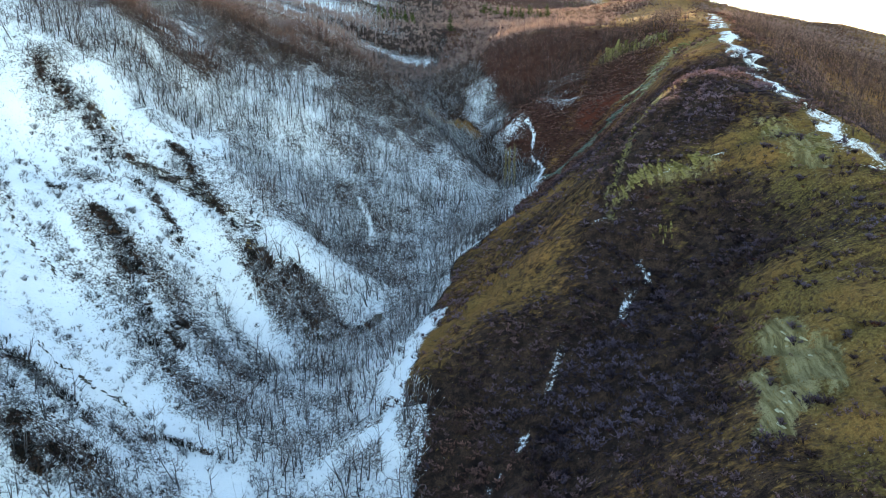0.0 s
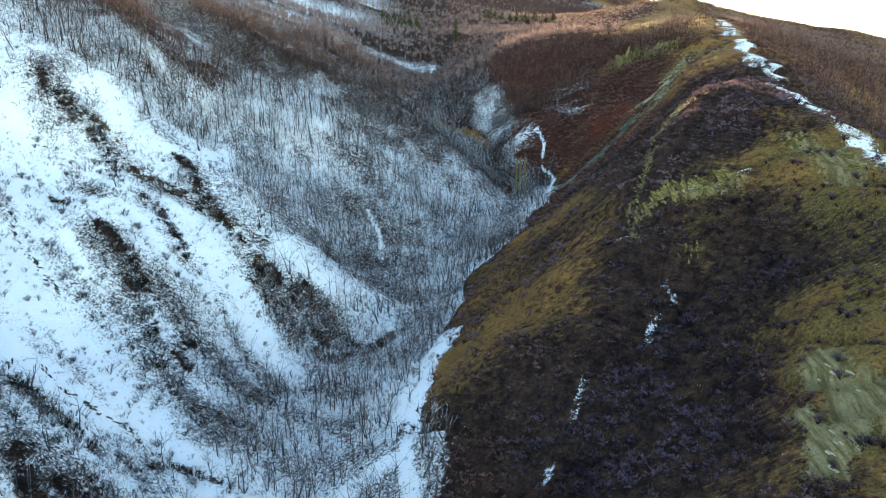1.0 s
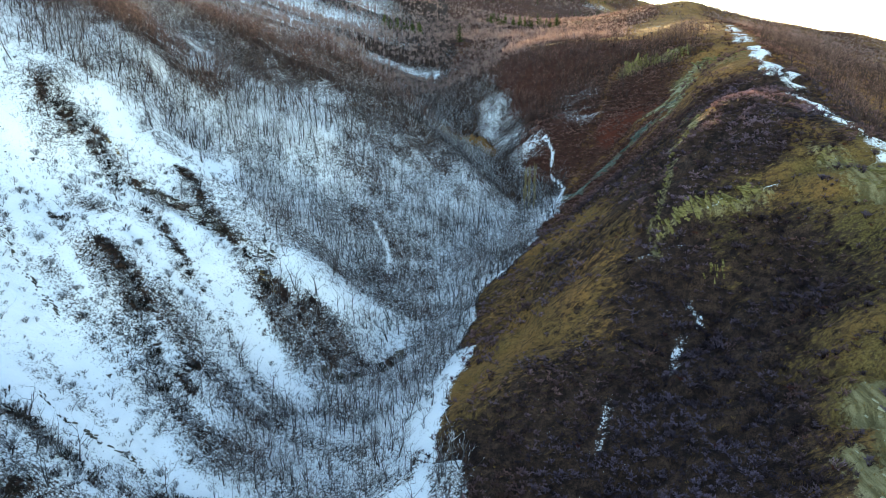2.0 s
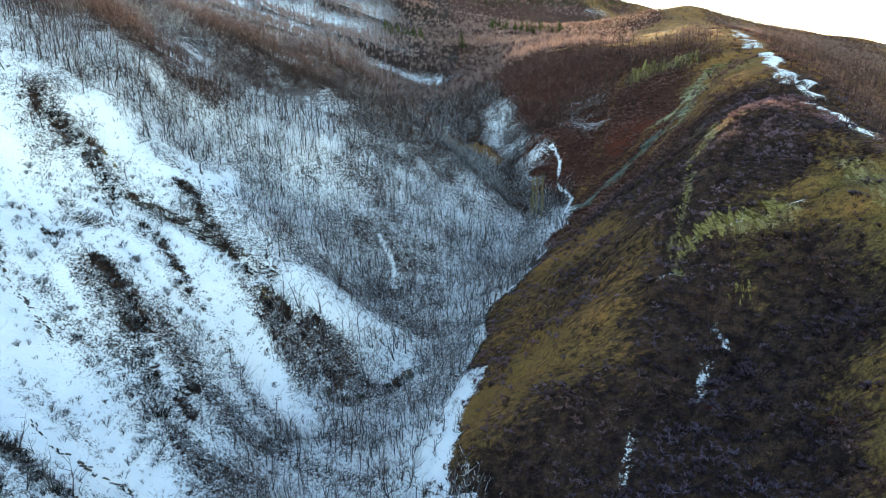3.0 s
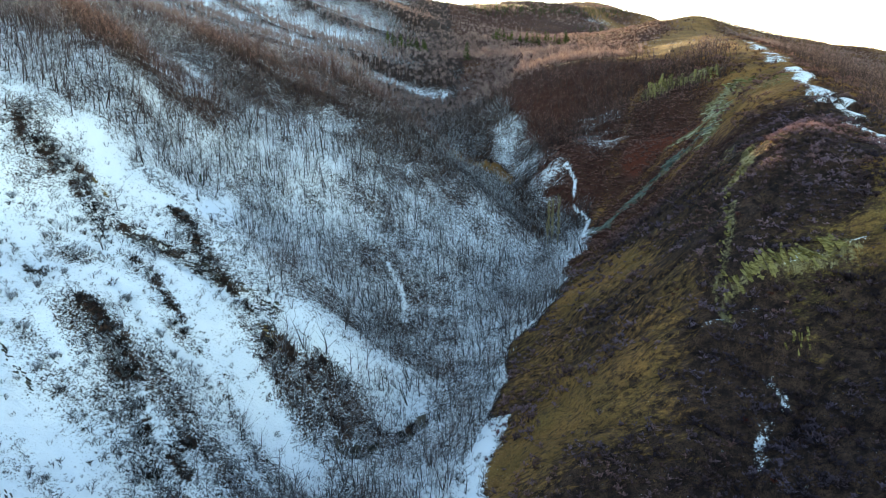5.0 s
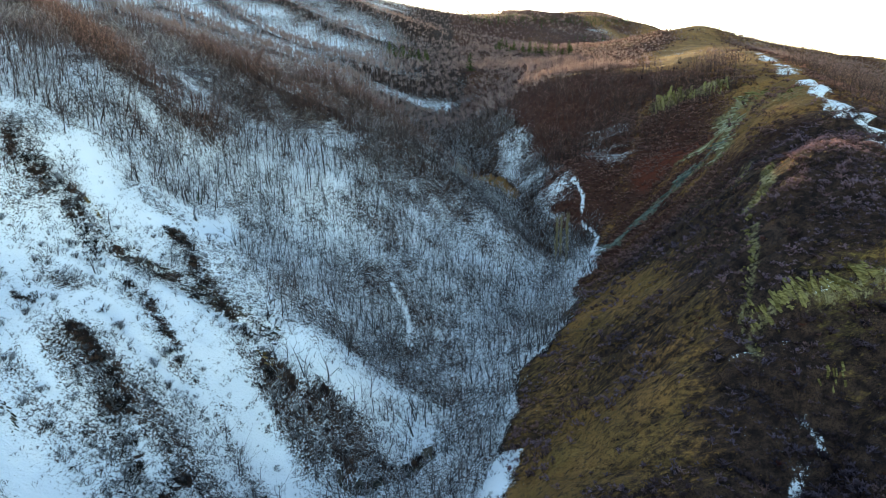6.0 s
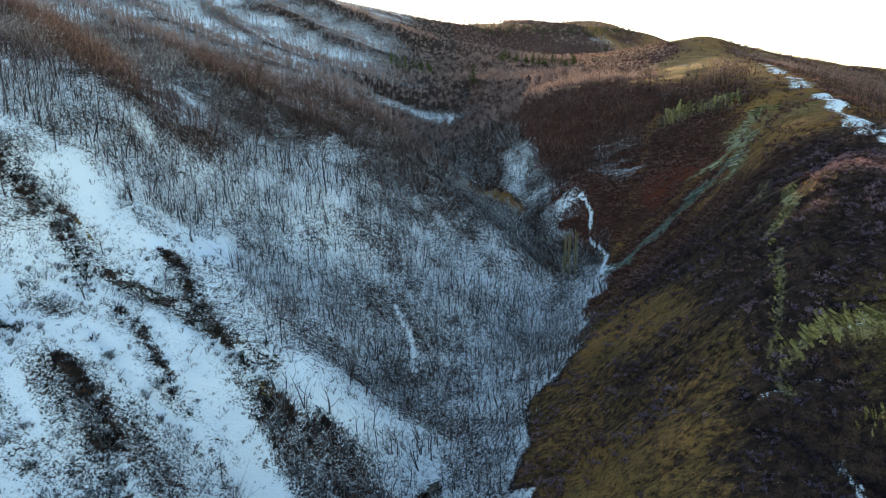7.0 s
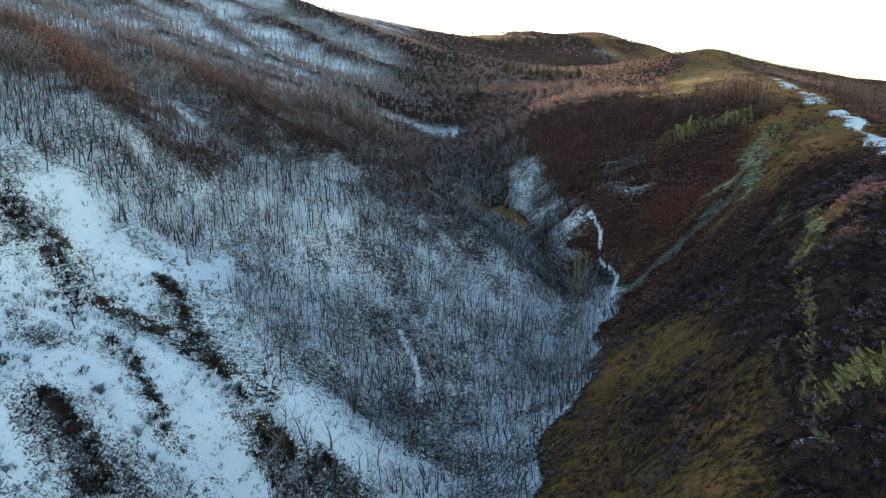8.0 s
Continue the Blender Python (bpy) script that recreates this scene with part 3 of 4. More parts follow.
# ---- plants ----
class Sprig:
    """Collects tapered stems and twigs as triangles."""

    def __init__(self):
        self.v, self.f, self.tip, self.n = [], [], [], 0

    def stem(self, a, b, ra, rb=0.0):
        a, b = np.array(a, float), np.array(b, float)
        d = (b - a) / (np.linalg.norm(b - a) + 1e-9)
        u = np.cross(d, (0.3, 0.9, 0.1))
        u /= np.linalg.norm(u)
        w = np.cross(d, u)
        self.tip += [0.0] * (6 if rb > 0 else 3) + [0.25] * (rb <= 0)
        ring = [math.cos(k * 2.0944) * u + math.sin(k * 2.0944) * w for k in range(3)]
        n = self.n
        self.v += [a + ra * r for r in ring]
        if rb > 0:
            self.v += [b + rb * r for r in ring]
            for k in range(3):
                l = (k + 1) % 3
                self.f += [(n + k, n + l, n + 3 + l), (n + k, n + 3 + l, n + 3 + k)]
            self.n += 6
        else:
            self.v.append(b)
            self.f += [(n, n + 1, n + 3), (n + 1, n + 2, n + 3), (n + 2, n, n + 3)]
            self.n += 4

    def twig(self, a, b, w, side):
        a, b = np.array(a, float), np.array(b, float)
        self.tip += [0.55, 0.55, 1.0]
        self.v += [a - side * w, a + side * w, b]
        self.f.append((self.n, self.n + 1, self.n + 2))
        self.n += 3

    def arrays(self):
        return np.array(self.v), np.array(self.f), np.array(self.tip)


def turned(rng):
    a = rng.uniform(0, 6.2832)
    return np.array((math.cos(a), math.sin(a), 0.0))


def tree_shape(rng, height, limbs, twigs, girth=0.09, width=0.035, spread_=0.28, stems=1):
    """A bare broad-leaved tree: bent trunks, crooked rising limbs, fine twigs."""
    trunk, crown = Sprig(), Sprig()
    for n in range(stems):
        h = height * (1.0 if n == 0 else rng.uniform(0.6, 0.9))
        lean = turned(rng) * rng.uniform(0.02, 0.2 if stems == 1 else 0.34) * h
        knee = np.array((0, 0, 0.42 * h)) + lean * 0.55 + turned(rng) * 0.05 * h
        top = np.array((0, 0, 0.94 * h)) + lean
        trunk.stem((0, 0, -0.5), knee, girth, girth * 0.62)
        trunk.stem(knee, top, girth * 0.62)
        for k in range(limbs // stems):
            t = 0.18 + 0.72 * (k + rng.uniform(0, 1)) / (limbs // stems)
            p = knee * (t / 0.42) if t < 0.42 else knee + (top - knee) * (t - 0.42) / 0.58
            out = turned(rng)
            reach = h * spread_ * rng.uniform(0.6, 1.3) * (1.15 - 0.7 * t)
            bend = p + out * reach * 0.55 + np.array((0, 0, reach * rng.uniform(0.1, 0.6)))
            end = bend + (out * 0.4 + turned(rng) * 0.35) * reach + np.array((0, 0, reach * rng.uniform(0.5, 1.1)))
            crown.stem(p, bend, girth * 0.38, girth * 0.22)
            crown.stem(bend, end, girth * 0.22)
            for j in range(twigs):
                q = bend + (end - bend) * rng.uniform(-0.3, 1.0)
                d = turned(rng) * rng.uniform(0.3, 0.9) + out * 0.25 + np.array((0, 0, rng.uniform(0.1, 1.0)))
                crown.twig(q, q + d * h * rng.uniform(0.08, 0.16), width, turned(rng))
    return trunk, crown


def far_tree_shape(rng, h, round_=False):
    """A bare tree of few pieces: a slim trunk and a fan of twigs, or a round brushy crown."""
    s = Sprig()
    top = np.array((0, 0, 0.9 * h)) + turned(rng) * 0.06 * h
    s.stem((0, 0, -0.5), top, 0.2)
    if round_:
        for k in range(26):
            out = turned(rng)
            q = np.array((0, 0, h * rng.uniform(0.35, 0.6))) + out * rng.uniform(0, 0.2) * h
            d = out * rng.uniform(0.1, 1.0) + np.array((0, 0, rng.uniform(0.25, 1.0)))
            s.twig(q, q + d * h * rng.uniform(0.16, 0.3), 0.2, turned(rng))
        return s
    for k in range(17):
        out = turned(rng)
        q = top * rng.uniform(0.42, 0.95)
        d = out * rng.uniform(0.25, 0.75) + np.array((0, 0, rng.uniform(0.3, 1.0)))
        s.twig(q, q + d * h * rng.uniform(0.18, 0.34), 0.17, turned(rng))
    return s


def far_pine_shape(rng):
    """A pine of few pieces: drooping fans of needles round a stem."""
    s = Sprig()
    s.stem((0, 0, -0.5), (0, 0, 9.0), 0.2)
    for k in range(16):
        t = (k + 0.5) / 16
        out = turned(rng)
        p = np.array((0, 0, 1.2 + 8.2 * t))
        s.twig(p + out * 0.2, p + out * (2.6 * (1 - t) + 0.4) + np.array((0, 0, rng.uniform(-0.6, 0.5))), 0.9 * (1.1 - t), np.cross(out, (0, 0, 1.0)))
    return s


def shrub_shape(rng, height, stems, twigs, width=0.03, flat=0.8):
    """A bare bush: many stems from one root, with twigs."""
    s = Sprig()
    for k in range(stems):
        out = turned(rng) * rng.uniform(0.15, 1.0) * flat
        end = (out + np.array((0, 0, rng.uniform(0.55, 1.0)))) * height
        s.stem((out[0] * 0.1, out[1] * 0.1, -0.2), end, width * 1.2)
        for j in range(twigs):
            q = end * rng.uniform(0.35, 1.0)
            d = turned(rng) * 0.5 + out * 0.3 + np.array((0, 0, rng.uniform(0.2, 0.9)))
            s.twig(q, q + d * height * rng.uniform(0.2, 0.4), width, turned(rng))
    return s


def bush_shape(rng, stems, forks, twigs, width=0.03, low=0.85):
    """A round leafless bush about two metres across: stems that fork and end in fine twigs."""
    s = Sprig()
    flat = np.array((1, 1, low))
    for k in range(stems):
        lean = turned(rng) * rng.uniform(0.1, 0.95) + np.array((0, 0, rng.uniform(0.45, 0.9)))
        lean /= np.linalg.norm(lean)
        knee = lean * rng.uniform(0.45, 0.7)
        s.twig(np.array((lean[0], lean[1], -1.2)) * 0.12, knee * 1.15 * flat, 0.05, turned(rng))
        s.tip[-3:] = [0.0, 0.0, 0.2]
        for j in range(forks):
            p = knee * rng.uniform(0.55, 1.0)
            q = p + (lean * 0.8 + turned(rng) * 0.8 + np.array((0, 0, rng.uniform(0, 0.5)))) * rng.uniform(0.2, 0.38)
            s.twig(p * flat, q * flat, width * 1.2, turned(rng))
            s.tip[-3:] = [0.2, 0.2, 0.5]
            for i in range(twigs):
                a = p + (q - p) * rng.uniform(0.35, 1.0)
                b = a + (turned(rng) * rng.uniform(0.3, 1.0) + lean * 0.35 + np.array((0, 0, rng.uniform(-0.15, 0.75)))) * rng.uniform(0.14, 0.32)
                s.twig(a * flat, b * flat, width * rng.uniform(0.7, 1.3), turned(rng))
    return s


def tuft_shape(rng, height, blades):
    s = Sprig()
    for k in range(blades):
        out = turned(rng)
        base = out * rng.uniform(0, 0.25)
        s.twig(base - np.array((0, 0, 0.1)), base + out * rng.uniform(0.1, 0.6) * height + np.array((0, 0, height * rng.uniform(0.5, 1))), 0.04, turned(rng))
    return s


def joined(sprigs):
    v, f, tip, n = [], [], [], 0
    for s in sprigs:
        a, b, t = s.arrays()
        v.append(a)
        f.append(b + n)
        tip.append(t)
        n += len(a)
    return np.concatenate(v), np.concatenate(f), np.concatenate(tip)


def scatter(rng, box, step, density):
    """Places on the plan, one at most in each square of step metres, kept by the density there."""
    x0, y0, x1, y1 = box
    gx, gy = np.meshgrid(np.arange(x0, x1, step), np.arange(y0, y1, step))
    x, y = gx.ravel() + rng.uniform(0, step, gx.size), gy.ravel() + rng.uniform(0, step, gx.size)
    c = cover(x, y)
    keep = rng.uniform(0, 1, len(x)) < c[density]
    return x[keep], y[keep], {k: v[keep] for k, v in c.items()}


def in_sight(x, y, margin=16):
    """Whether a place lies in the wedge of land that the valley view takes in."""
    return np.abs(x + 6) < margin + (y + 12) * 0.74


def plant_mass(name, rng, shapes, x, y, size, tint, frost, material, label, category):
    """One joined mass of plants that nobody could count."""
    z = ground(x, y)
    which = rng.integers(0, len(shapes), len(x))
    turn = rng.uniform(0, 6.2832, len(x))
    vs, fs, ts, rs, n = [], [], [], [], 0
    for k, (v, f, tip) in enumerate(shapes):
        i = np.flatnonzero(which == k)
        if not len(i):
            continue
        c, s = np.cos(turn[i])[:, None], np.sin(turn[i])[:, None]
        px = (v[None, :, 0] * c - v[None, :, 1] * s) * size[i, None] + x[i, None]
        py = (v[None, :, 0] * s + v[None, :, 1] * c) * size[i, None] + y[i, None]
        pz = v[None, :, 2] * size[i, None] + z[i, None]
        vs.append(np.stack([px, py, pz], 2).reshape(-1, 3))
        fs.append((f[None] + (np.arange(len(i)) * len(v))[:, None, None] + n).reshape(-1, 3))
        # tint and frost are weakest on stems and grow towards twig tips
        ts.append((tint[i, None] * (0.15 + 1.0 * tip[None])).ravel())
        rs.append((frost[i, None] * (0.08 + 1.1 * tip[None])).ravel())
        n += len(i) * len(v)
    mesh = from_arrays(name, np.concatenate(vs), np.concatenate(fs))
    for key, val in (("tint", ts), ("frost", rs)):
        a = mesh.attributes.new(key, "FLOAT", "POINT")
        a.data.foreach_set("value", np.concatenate(val).astype(np.float32))
    mesh.materials.append(material)
    return tagged(new(name, mesh), label, category, kind="stuff")


rng = np.random.default_rng(7)
trees_near = [joined(tree_shape(rng, 1.0 * h, 6, 4, 0.16, 0.066, 0.5, 1 + n % 3 // 2)) for n, h in enumerate(rng.uniform(6.0, 9.0, 12))]
trees_far = [joined([far_tree_shape(rng, h)]) for h in rng.uniform(7.0, 9.5, 8)]
trees_round = [joined([far_tree_shape(rng, h, True)]) for h in rng.uniform(6.0, 8.0, 8)]
bushes = [joined([bush_shape(rng, 6, 2, 4, 0.028)]) for k in range(10)]
mounds = [joined([bush_shape(rng, 7, 2, 3, 0.078, 0.85)]) for k in range(12)]
thorns = [joined([bush_shape(rng, 8, 3, 3, 0.05, 0.8)]) for k in range(6)]
tufts = [joined([tuft_shape(rng, 0.5, 8)]) for k in range(5)]


def pick(c, keep, *arrays):
    return [a[keep] for a in arrays] + [{k: v[keep] for k, v in c.items()}]


x, y, c = scatter(rng, (-215, 10, 250, 380), 2.08, "trees")
keep = in_sight(x, y) & ((c["beyond"] < 0.5) | (rng.uniform(0, 1, len(x)) < 0.4)) & ((x < 20) | (y < 345) | (rng.uniform(0, 1, len(x)) < 0.5))
x, y, c = pick(c, keep, x, y)
high = smooth(ground(x, y), 46, 82)
frost = np.clip((1 - c["hill"]) * (0.5 + rng.uniform(0, 1, len(x)) * 0.5 - 0.5 * high * (1 - c["pale"]) - 0.8 * c["rib"] + 1.0 * (fbm(x, y, 8, 3, 51) - 0.5)), 0, 0.95)
tint = np.clip(0.18 + 0.5 * high + 0.7 * c["rib"] + rng.normal(0, 0.16, len(x)) + 0.9 * (fbm(x, y, 16, 3, 49) - 0.5) + 0.45 * c["hill"] + 0.25 * c["beyond"], 0, 1)
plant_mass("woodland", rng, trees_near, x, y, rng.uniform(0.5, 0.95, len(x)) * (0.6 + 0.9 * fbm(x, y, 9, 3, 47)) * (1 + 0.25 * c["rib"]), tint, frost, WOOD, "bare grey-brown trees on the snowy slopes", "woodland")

x, y, c = scatter(rng, (-500, 380, 480, 1180), 3.2, "trees")
keep = in_sight(x, y) & (rng.uniform(0, 1, len(x)) < np.clip(1.25 - (y - 345) / 420, 0.2 + 0.25 * smooth(-x, -20, 40), 1.0))
x, y, c = pick(c, keep, x, y)
# high tint pales the far crowns further, as haze would
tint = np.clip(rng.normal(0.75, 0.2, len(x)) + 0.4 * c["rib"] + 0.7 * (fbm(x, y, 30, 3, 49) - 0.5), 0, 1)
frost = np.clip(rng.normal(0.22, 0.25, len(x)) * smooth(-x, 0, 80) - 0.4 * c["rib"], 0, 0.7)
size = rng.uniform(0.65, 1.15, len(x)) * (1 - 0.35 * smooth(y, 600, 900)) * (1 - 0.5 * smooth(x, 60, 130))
brushy = rng.uniform(0, 1, len(x)) < np.clip(0.15 + 0.8 * smooth(x, -70, 0) + 0.8 * c["rib"], 0, 1)
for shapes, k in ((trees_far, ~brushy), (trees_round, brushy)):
    plant_mass("woodland", rng, shapes, x[k], y[k], size[k], tint[k], frost[k], HAZED_WOOD, "distant bare brown woodland", "woodland")

x, y, c = scatter(rng, (-300, 1000, 760, 2350), 16.0, "trees")
k = in_sight(x, y) & (rng.uniform(0, 1, len(x)) < 0.7)
plant_mass("woodland", rng, trees_round, x[k], y[k], rng.uniform(1.2, 2.0, k.sum()), np.clip(rng.normal(0.6, 0.2, k.sum()), 0, 1), np.zeros(k.sum()), HAZED_WOOD, "brown woods on the last ridges", "woodland")
x, y, c = scatter(rng, (20, 960, 420, 1520), 9.0, "pinewood")
plant_mass("pinewood", rng, [joined([far_pine_shape(rng)]) for n in range(4)], x, y, rng.uniform(0.8, 1.3, len(x)), rng.uniform(0, 0.7, len(x)), np.zeros(len(x)), NEEDLE, "dark green pine wood on a distant ridge", "pine wood")

x, y, c = scatter(rng, (-140, 20, 40, 240), 1.35, "shrubs")
x, y, c = pick(c, in_sight(x, y), x, y)
clump = fbm(x, y, 4, 2, 29)
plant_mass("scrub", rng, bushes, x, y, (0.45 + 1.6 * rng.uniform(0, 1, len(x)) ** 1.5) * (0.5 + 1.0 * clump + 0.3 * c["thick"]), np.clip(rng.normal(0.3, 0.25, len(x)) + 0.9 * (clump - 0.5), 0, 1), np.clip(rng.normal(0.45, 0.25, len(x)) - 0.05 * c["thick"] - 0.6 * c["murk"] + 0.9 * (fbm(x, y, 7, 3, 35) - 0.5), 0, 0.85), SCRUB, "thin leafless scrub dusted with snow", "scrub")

x, y, c = scatter(rng, (-135, 80, -20, 215), 1.1, "thorn")
x, y, c = pick(c, in_sight(x, y), x, y)
plant_mass("scrub", rng, thorns, x, y, (0.6 + 1.2 * rng.uniform(0, 1, len(x)) ** 1.5) * (0.75 + 0.5 * c["murk"]), np.clip(rng.normal(0.25, 0.3, len(x)), 0, 1), np.clip(rng.normal(0.22, 0.25, len(x)) - 0.35 * c["murk"], 0, 0.8), THORN, "near-black evergreen scrub in streaks on the snow", "scrub")

x, y, c = scatter(rng, (-12, 40, 130, 330), 1.35, "brush")
x, y, c = pick(c, in_sight(x, y), x, y)
shy = 0.45 + 1.0 * smooth(fbm(x, y, 3.4, 2, 87), 0.34, 0.62) * rng.uniform(0.6, 1.1, len(x))
low = (1 - c["upper"]) * (1 - smooth(y, 118, 150))
# tint raised on the upper hill and purple spur, partly imitating haze
tint = np.clip(shy * (rng.normal(0.42, 0.16, len(x)) + 1.4 * (c["hue"] - 0.5) + 0.9 * c["upper"] + 0.3 * c["face"] - 0.12 * low - 0.3 * c["dark"] + 0.15 * c["purple"]), 0, 1)
bloom = np.clip(shy * (rng.normal(0.3, 0.1, len(x)) + 0.04 * low + 0.2 * c["face"] + 0.45 * c["purple"] - 1.2 * (c["hue"] - 0.5)) * (1 - c["upper"] * (1 - c["purple"])), 0, 0.7)
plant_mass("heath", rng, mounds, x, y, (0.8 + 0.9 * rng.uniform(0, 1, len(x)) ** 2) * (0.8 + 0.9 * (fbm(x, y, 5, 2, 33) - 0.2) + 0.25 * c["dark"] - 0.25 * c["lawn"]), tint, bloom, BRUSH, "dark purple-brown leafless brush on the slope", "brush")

x, y, c = scatter(rng, (60, 330, 330, 660), 4.2, "brush")
x, y, c = pick(c, in_sight(x, y), x, y)
plant_mass("heath", rng, [joined([bush_shape(rng, 4, 2, 2, 0.1)]) for n in range(5)], x, y, rng.uniform(1.0, 2.6, len(x)), np.clip(rng.normal(0.55, 0.25, len(x)), 0, 1), np.zeros(len(x)), BRUSH, "distant brown leafless brush along the ridge", "brush")

x, y, c = scatter(rng, (-8, 60, 125, 240), 0.85, "grass")
x, y, c = pick(c, in_sight(x, y), x, y)
plant_mass("dry_grass", rng, tufts, x, y, rng.uniform(0.4, 1.1, len(x)), rng.uniform(0, 1, len(x)), np.zeros(len(x)), STRAW, "tufts of dry ochre grass", "grass")


# ---- single trees and bushes ----
def crowd_mesh(name, sprig, material, tint, frost):
    v, f, tip = sprig.arrays()
    mesh = from_arrays(name, v, f)
    for key, val in (("tint", tint), ("frost", frost)):
        a = mesh.attributes.new(key, "FLOAT", "POINT")
        a.data.foreach_set("value", (val * (0.35 + 0.9 * tip)).astype(np.float32))
    mesh.materials.append(material)
    return mesh


def place(x, y, size=1.0, turn=0.0, sink=0.0):
    z = float(ground(np.array([x]), np.array([y]))[0]) - sink
    return pose(x, y, z, 0, 0, turn) @ Matrix.Diagonal((size, size, size, 1))


def part(name, mesh, parent, label=""):
    ob = new(name, mesh)
    ob.parent = parent
    return tagged(ob, label)


def plant_thing(name, parts, label, category, group):
    """A plant of its own: an empty at its root, with its parts under it."""
    root = tagged(new(name), label, category, group)
    for part_name, mesh in parts:
        part(part_name, mesh, root)
    return root


def settle(kinds, spots, sizes):
    """Stands copies of the given things on the plan; the first of each kind is itself moved."""
    used = set()
    for n, (x, y) in enumerate(spots):
        i = int(rng.integers(0, len(kinds)))
        m = place(x, y, sizes[n], float(rng.uniform(0, 360)))
        if i in used:
            ob = copy_thing(kinds[i], Matrix.Identity(4))
            ob.matrix_basis = m
        else:
            used.add(i)
            kinds[i].matrix_basis = m
    for i, k in enumerate(kinds):
        if i not in used:
            for o in (*k.children, k):
                bpy.data.objects.remove(o)


def single_trees():
    kinds = []
    for k in range(7):
        trunk, crown = tree_shape(rng, float(rng.uniform(7.0, 10.0)), 14, 9, 0.14, 0.034, 0.42, 1 + k % 3 // 2)
        frost = float(rng.uniform(0.0, 0.3))
        kinds.append(plant_thing("bare_tree", [("trunk", crowd_mesh("trunk", trunk, WOOD, 0.1, frost)), ("crown", crowd_mesh("crown", crown, WOOD, 0.35, frost))],
                                 "bare leafless tree standing in snow on the valley floor", "tree", "trees of the valley floor"))
    x, y, c = scatter(rng, (-62, 92, 6, 200), 6.2, "trees")
    keep = (c["hill"] < 0.2)
    order = rng.permutation(np.flatnonzero(keep))[:230]
    x, y = x[order], y[order]
    settle(kinds, list(zip(x, y)), rng.uniform(0.65, 1.15, len(x)))


def single_bushes():
    kinds = []
    for k in range(6):
        low, high = shrub_shape(rng, 0.8, 10, 2, 0.03, 0.8), bush_shape(rng, 12, 3, 7, 0.016)
        frost = 0.1 + 0.08 * k
        kinds.append(plant_thing("bush", [("rootstock", crowd_mesh("rootstock", low, SCRUB, 0.1, frost)), ("crown", crowd_mesh("crown", high, SCRUB, 0.3, frost))],
                                 "round leafless bush dusted with snow on the open slope", "bush", "bushes on the open snow slope"))
    spots = [(-117, 179), (-114, 168), (-104, 163), (-103, 157), (-98, 157), (-91, 153), (-88, 148), (-86, 154), (-100, 166), (-97, 171), (-84, 171), (-68, 173), (-64, 184), (-76, 168), (-107, 186),
             (-123, 200), (-100, 188), (-82, 203), (-105, 223), (-62, 121), (-59, 119), (-53, 115), (-46, 116), (-62, 136), (-73, 114), (-77, 112), (-87, 163), (-84, 160), (-76, 152), (-105, 158), (-84, 172), (-115, 179), (-117, 189), (-108, 199), (-92, 208), (-93, 150)]
    x, y, c = scatter(rng, (-122, 96, -40, 208), 7.0, "shrubs")
    spots += [(float(x[i]), float(y[i])) for i in rng.permutation(len(x))[:110]]
    settle(kinds, spots, np.concatenate([rng.uniform(1.3, 2.2, 36), rng.uniform(0.8, 1.7, len(spots) - 36)]))
    red = crowd_mesh("twigs", bush_shape(rng, 10, 3, 6, 0.03), RUSSET, 0.5, 0.0)
    rust = plant_thing("bush", [("crown", red)], "rust-red dry bush on the snowy slope", "bush", "rust-red bushes")
    settle([rust], [(-53, 178), (-78, 198), (-87, 164), (-58, 176), (-62, 168)], [0.9, 0.8, 0.7, 0.6, 0.7])


def pine_shape(h):
    trunk, crown = Sprig(), Sprig()
    trunk.stem((0, 0, -0.4), (0, 0, h), 0.022 * h)
    for k in range(95):
        t = (k + 0.5) / 95
        z = h * (0.16 + 0.82 * t)
        out = turned(rng)
        reach = h * 0.26 * (1 - t) ** 0.75 * float(rng.uniform(0.65, 1.15)) + 0.1
        p, q = np.array((0, 0, z)), np.array((0, 0, z)) + out * reach + np.array((0, 0, reach * rng.uniform(-0.1, 0.35)))
        side = np.cross(out, (0, 0, 1.0))
        for j in range(5):
            a = p + (q - p) * (0.2 + 0.17 * j)
            crown.twig(a, a + out * 0.35 * reach + side * rng.uniform(-0.45, 0.45) * reach + np.array((0, 0, rng.uniform(-0.1, 0.3))) * reach, 0.028 * h, side)
    return trunk, crown


def pines():
    kinds = []
    for k in range(4):
        trunk, crown = pine_shape(8.0)
        kinds.append(plant_thing("pine", [("trunk", crowd_mesh("trunk", trunk, WOOD, 0.2, 0.0)), ("needles", crowd_mesh("needles", crown, NEEDLE, 0.2 + 0.2 * k, 0.0))],
                                 "dark green pine among bare brown trees", "pine", "scattered pines"))
    spots, sizes = [(-84, 224), (5, 479)], [0.4, 1.9]
    for n in range(14):
        spots.append((-56 + 2.6 * n + float(rng.uniform(-3, 3)), 598 - 3.6 * n + float(rng.uniform(-4, 4))))
        sizes.append(float(rng.uniform(1.2, 1.7)))
    for n in range(26):
        spots.append((34 + 2.1 * n + float(rng.uniform(-2, 2)), 640 - 3.6 * n + float(rng.uniform(-9, 9))))
        sizes.append(float(rng.uniform(1.0, 1.7)))
    settle(kinds, spots, sizes)


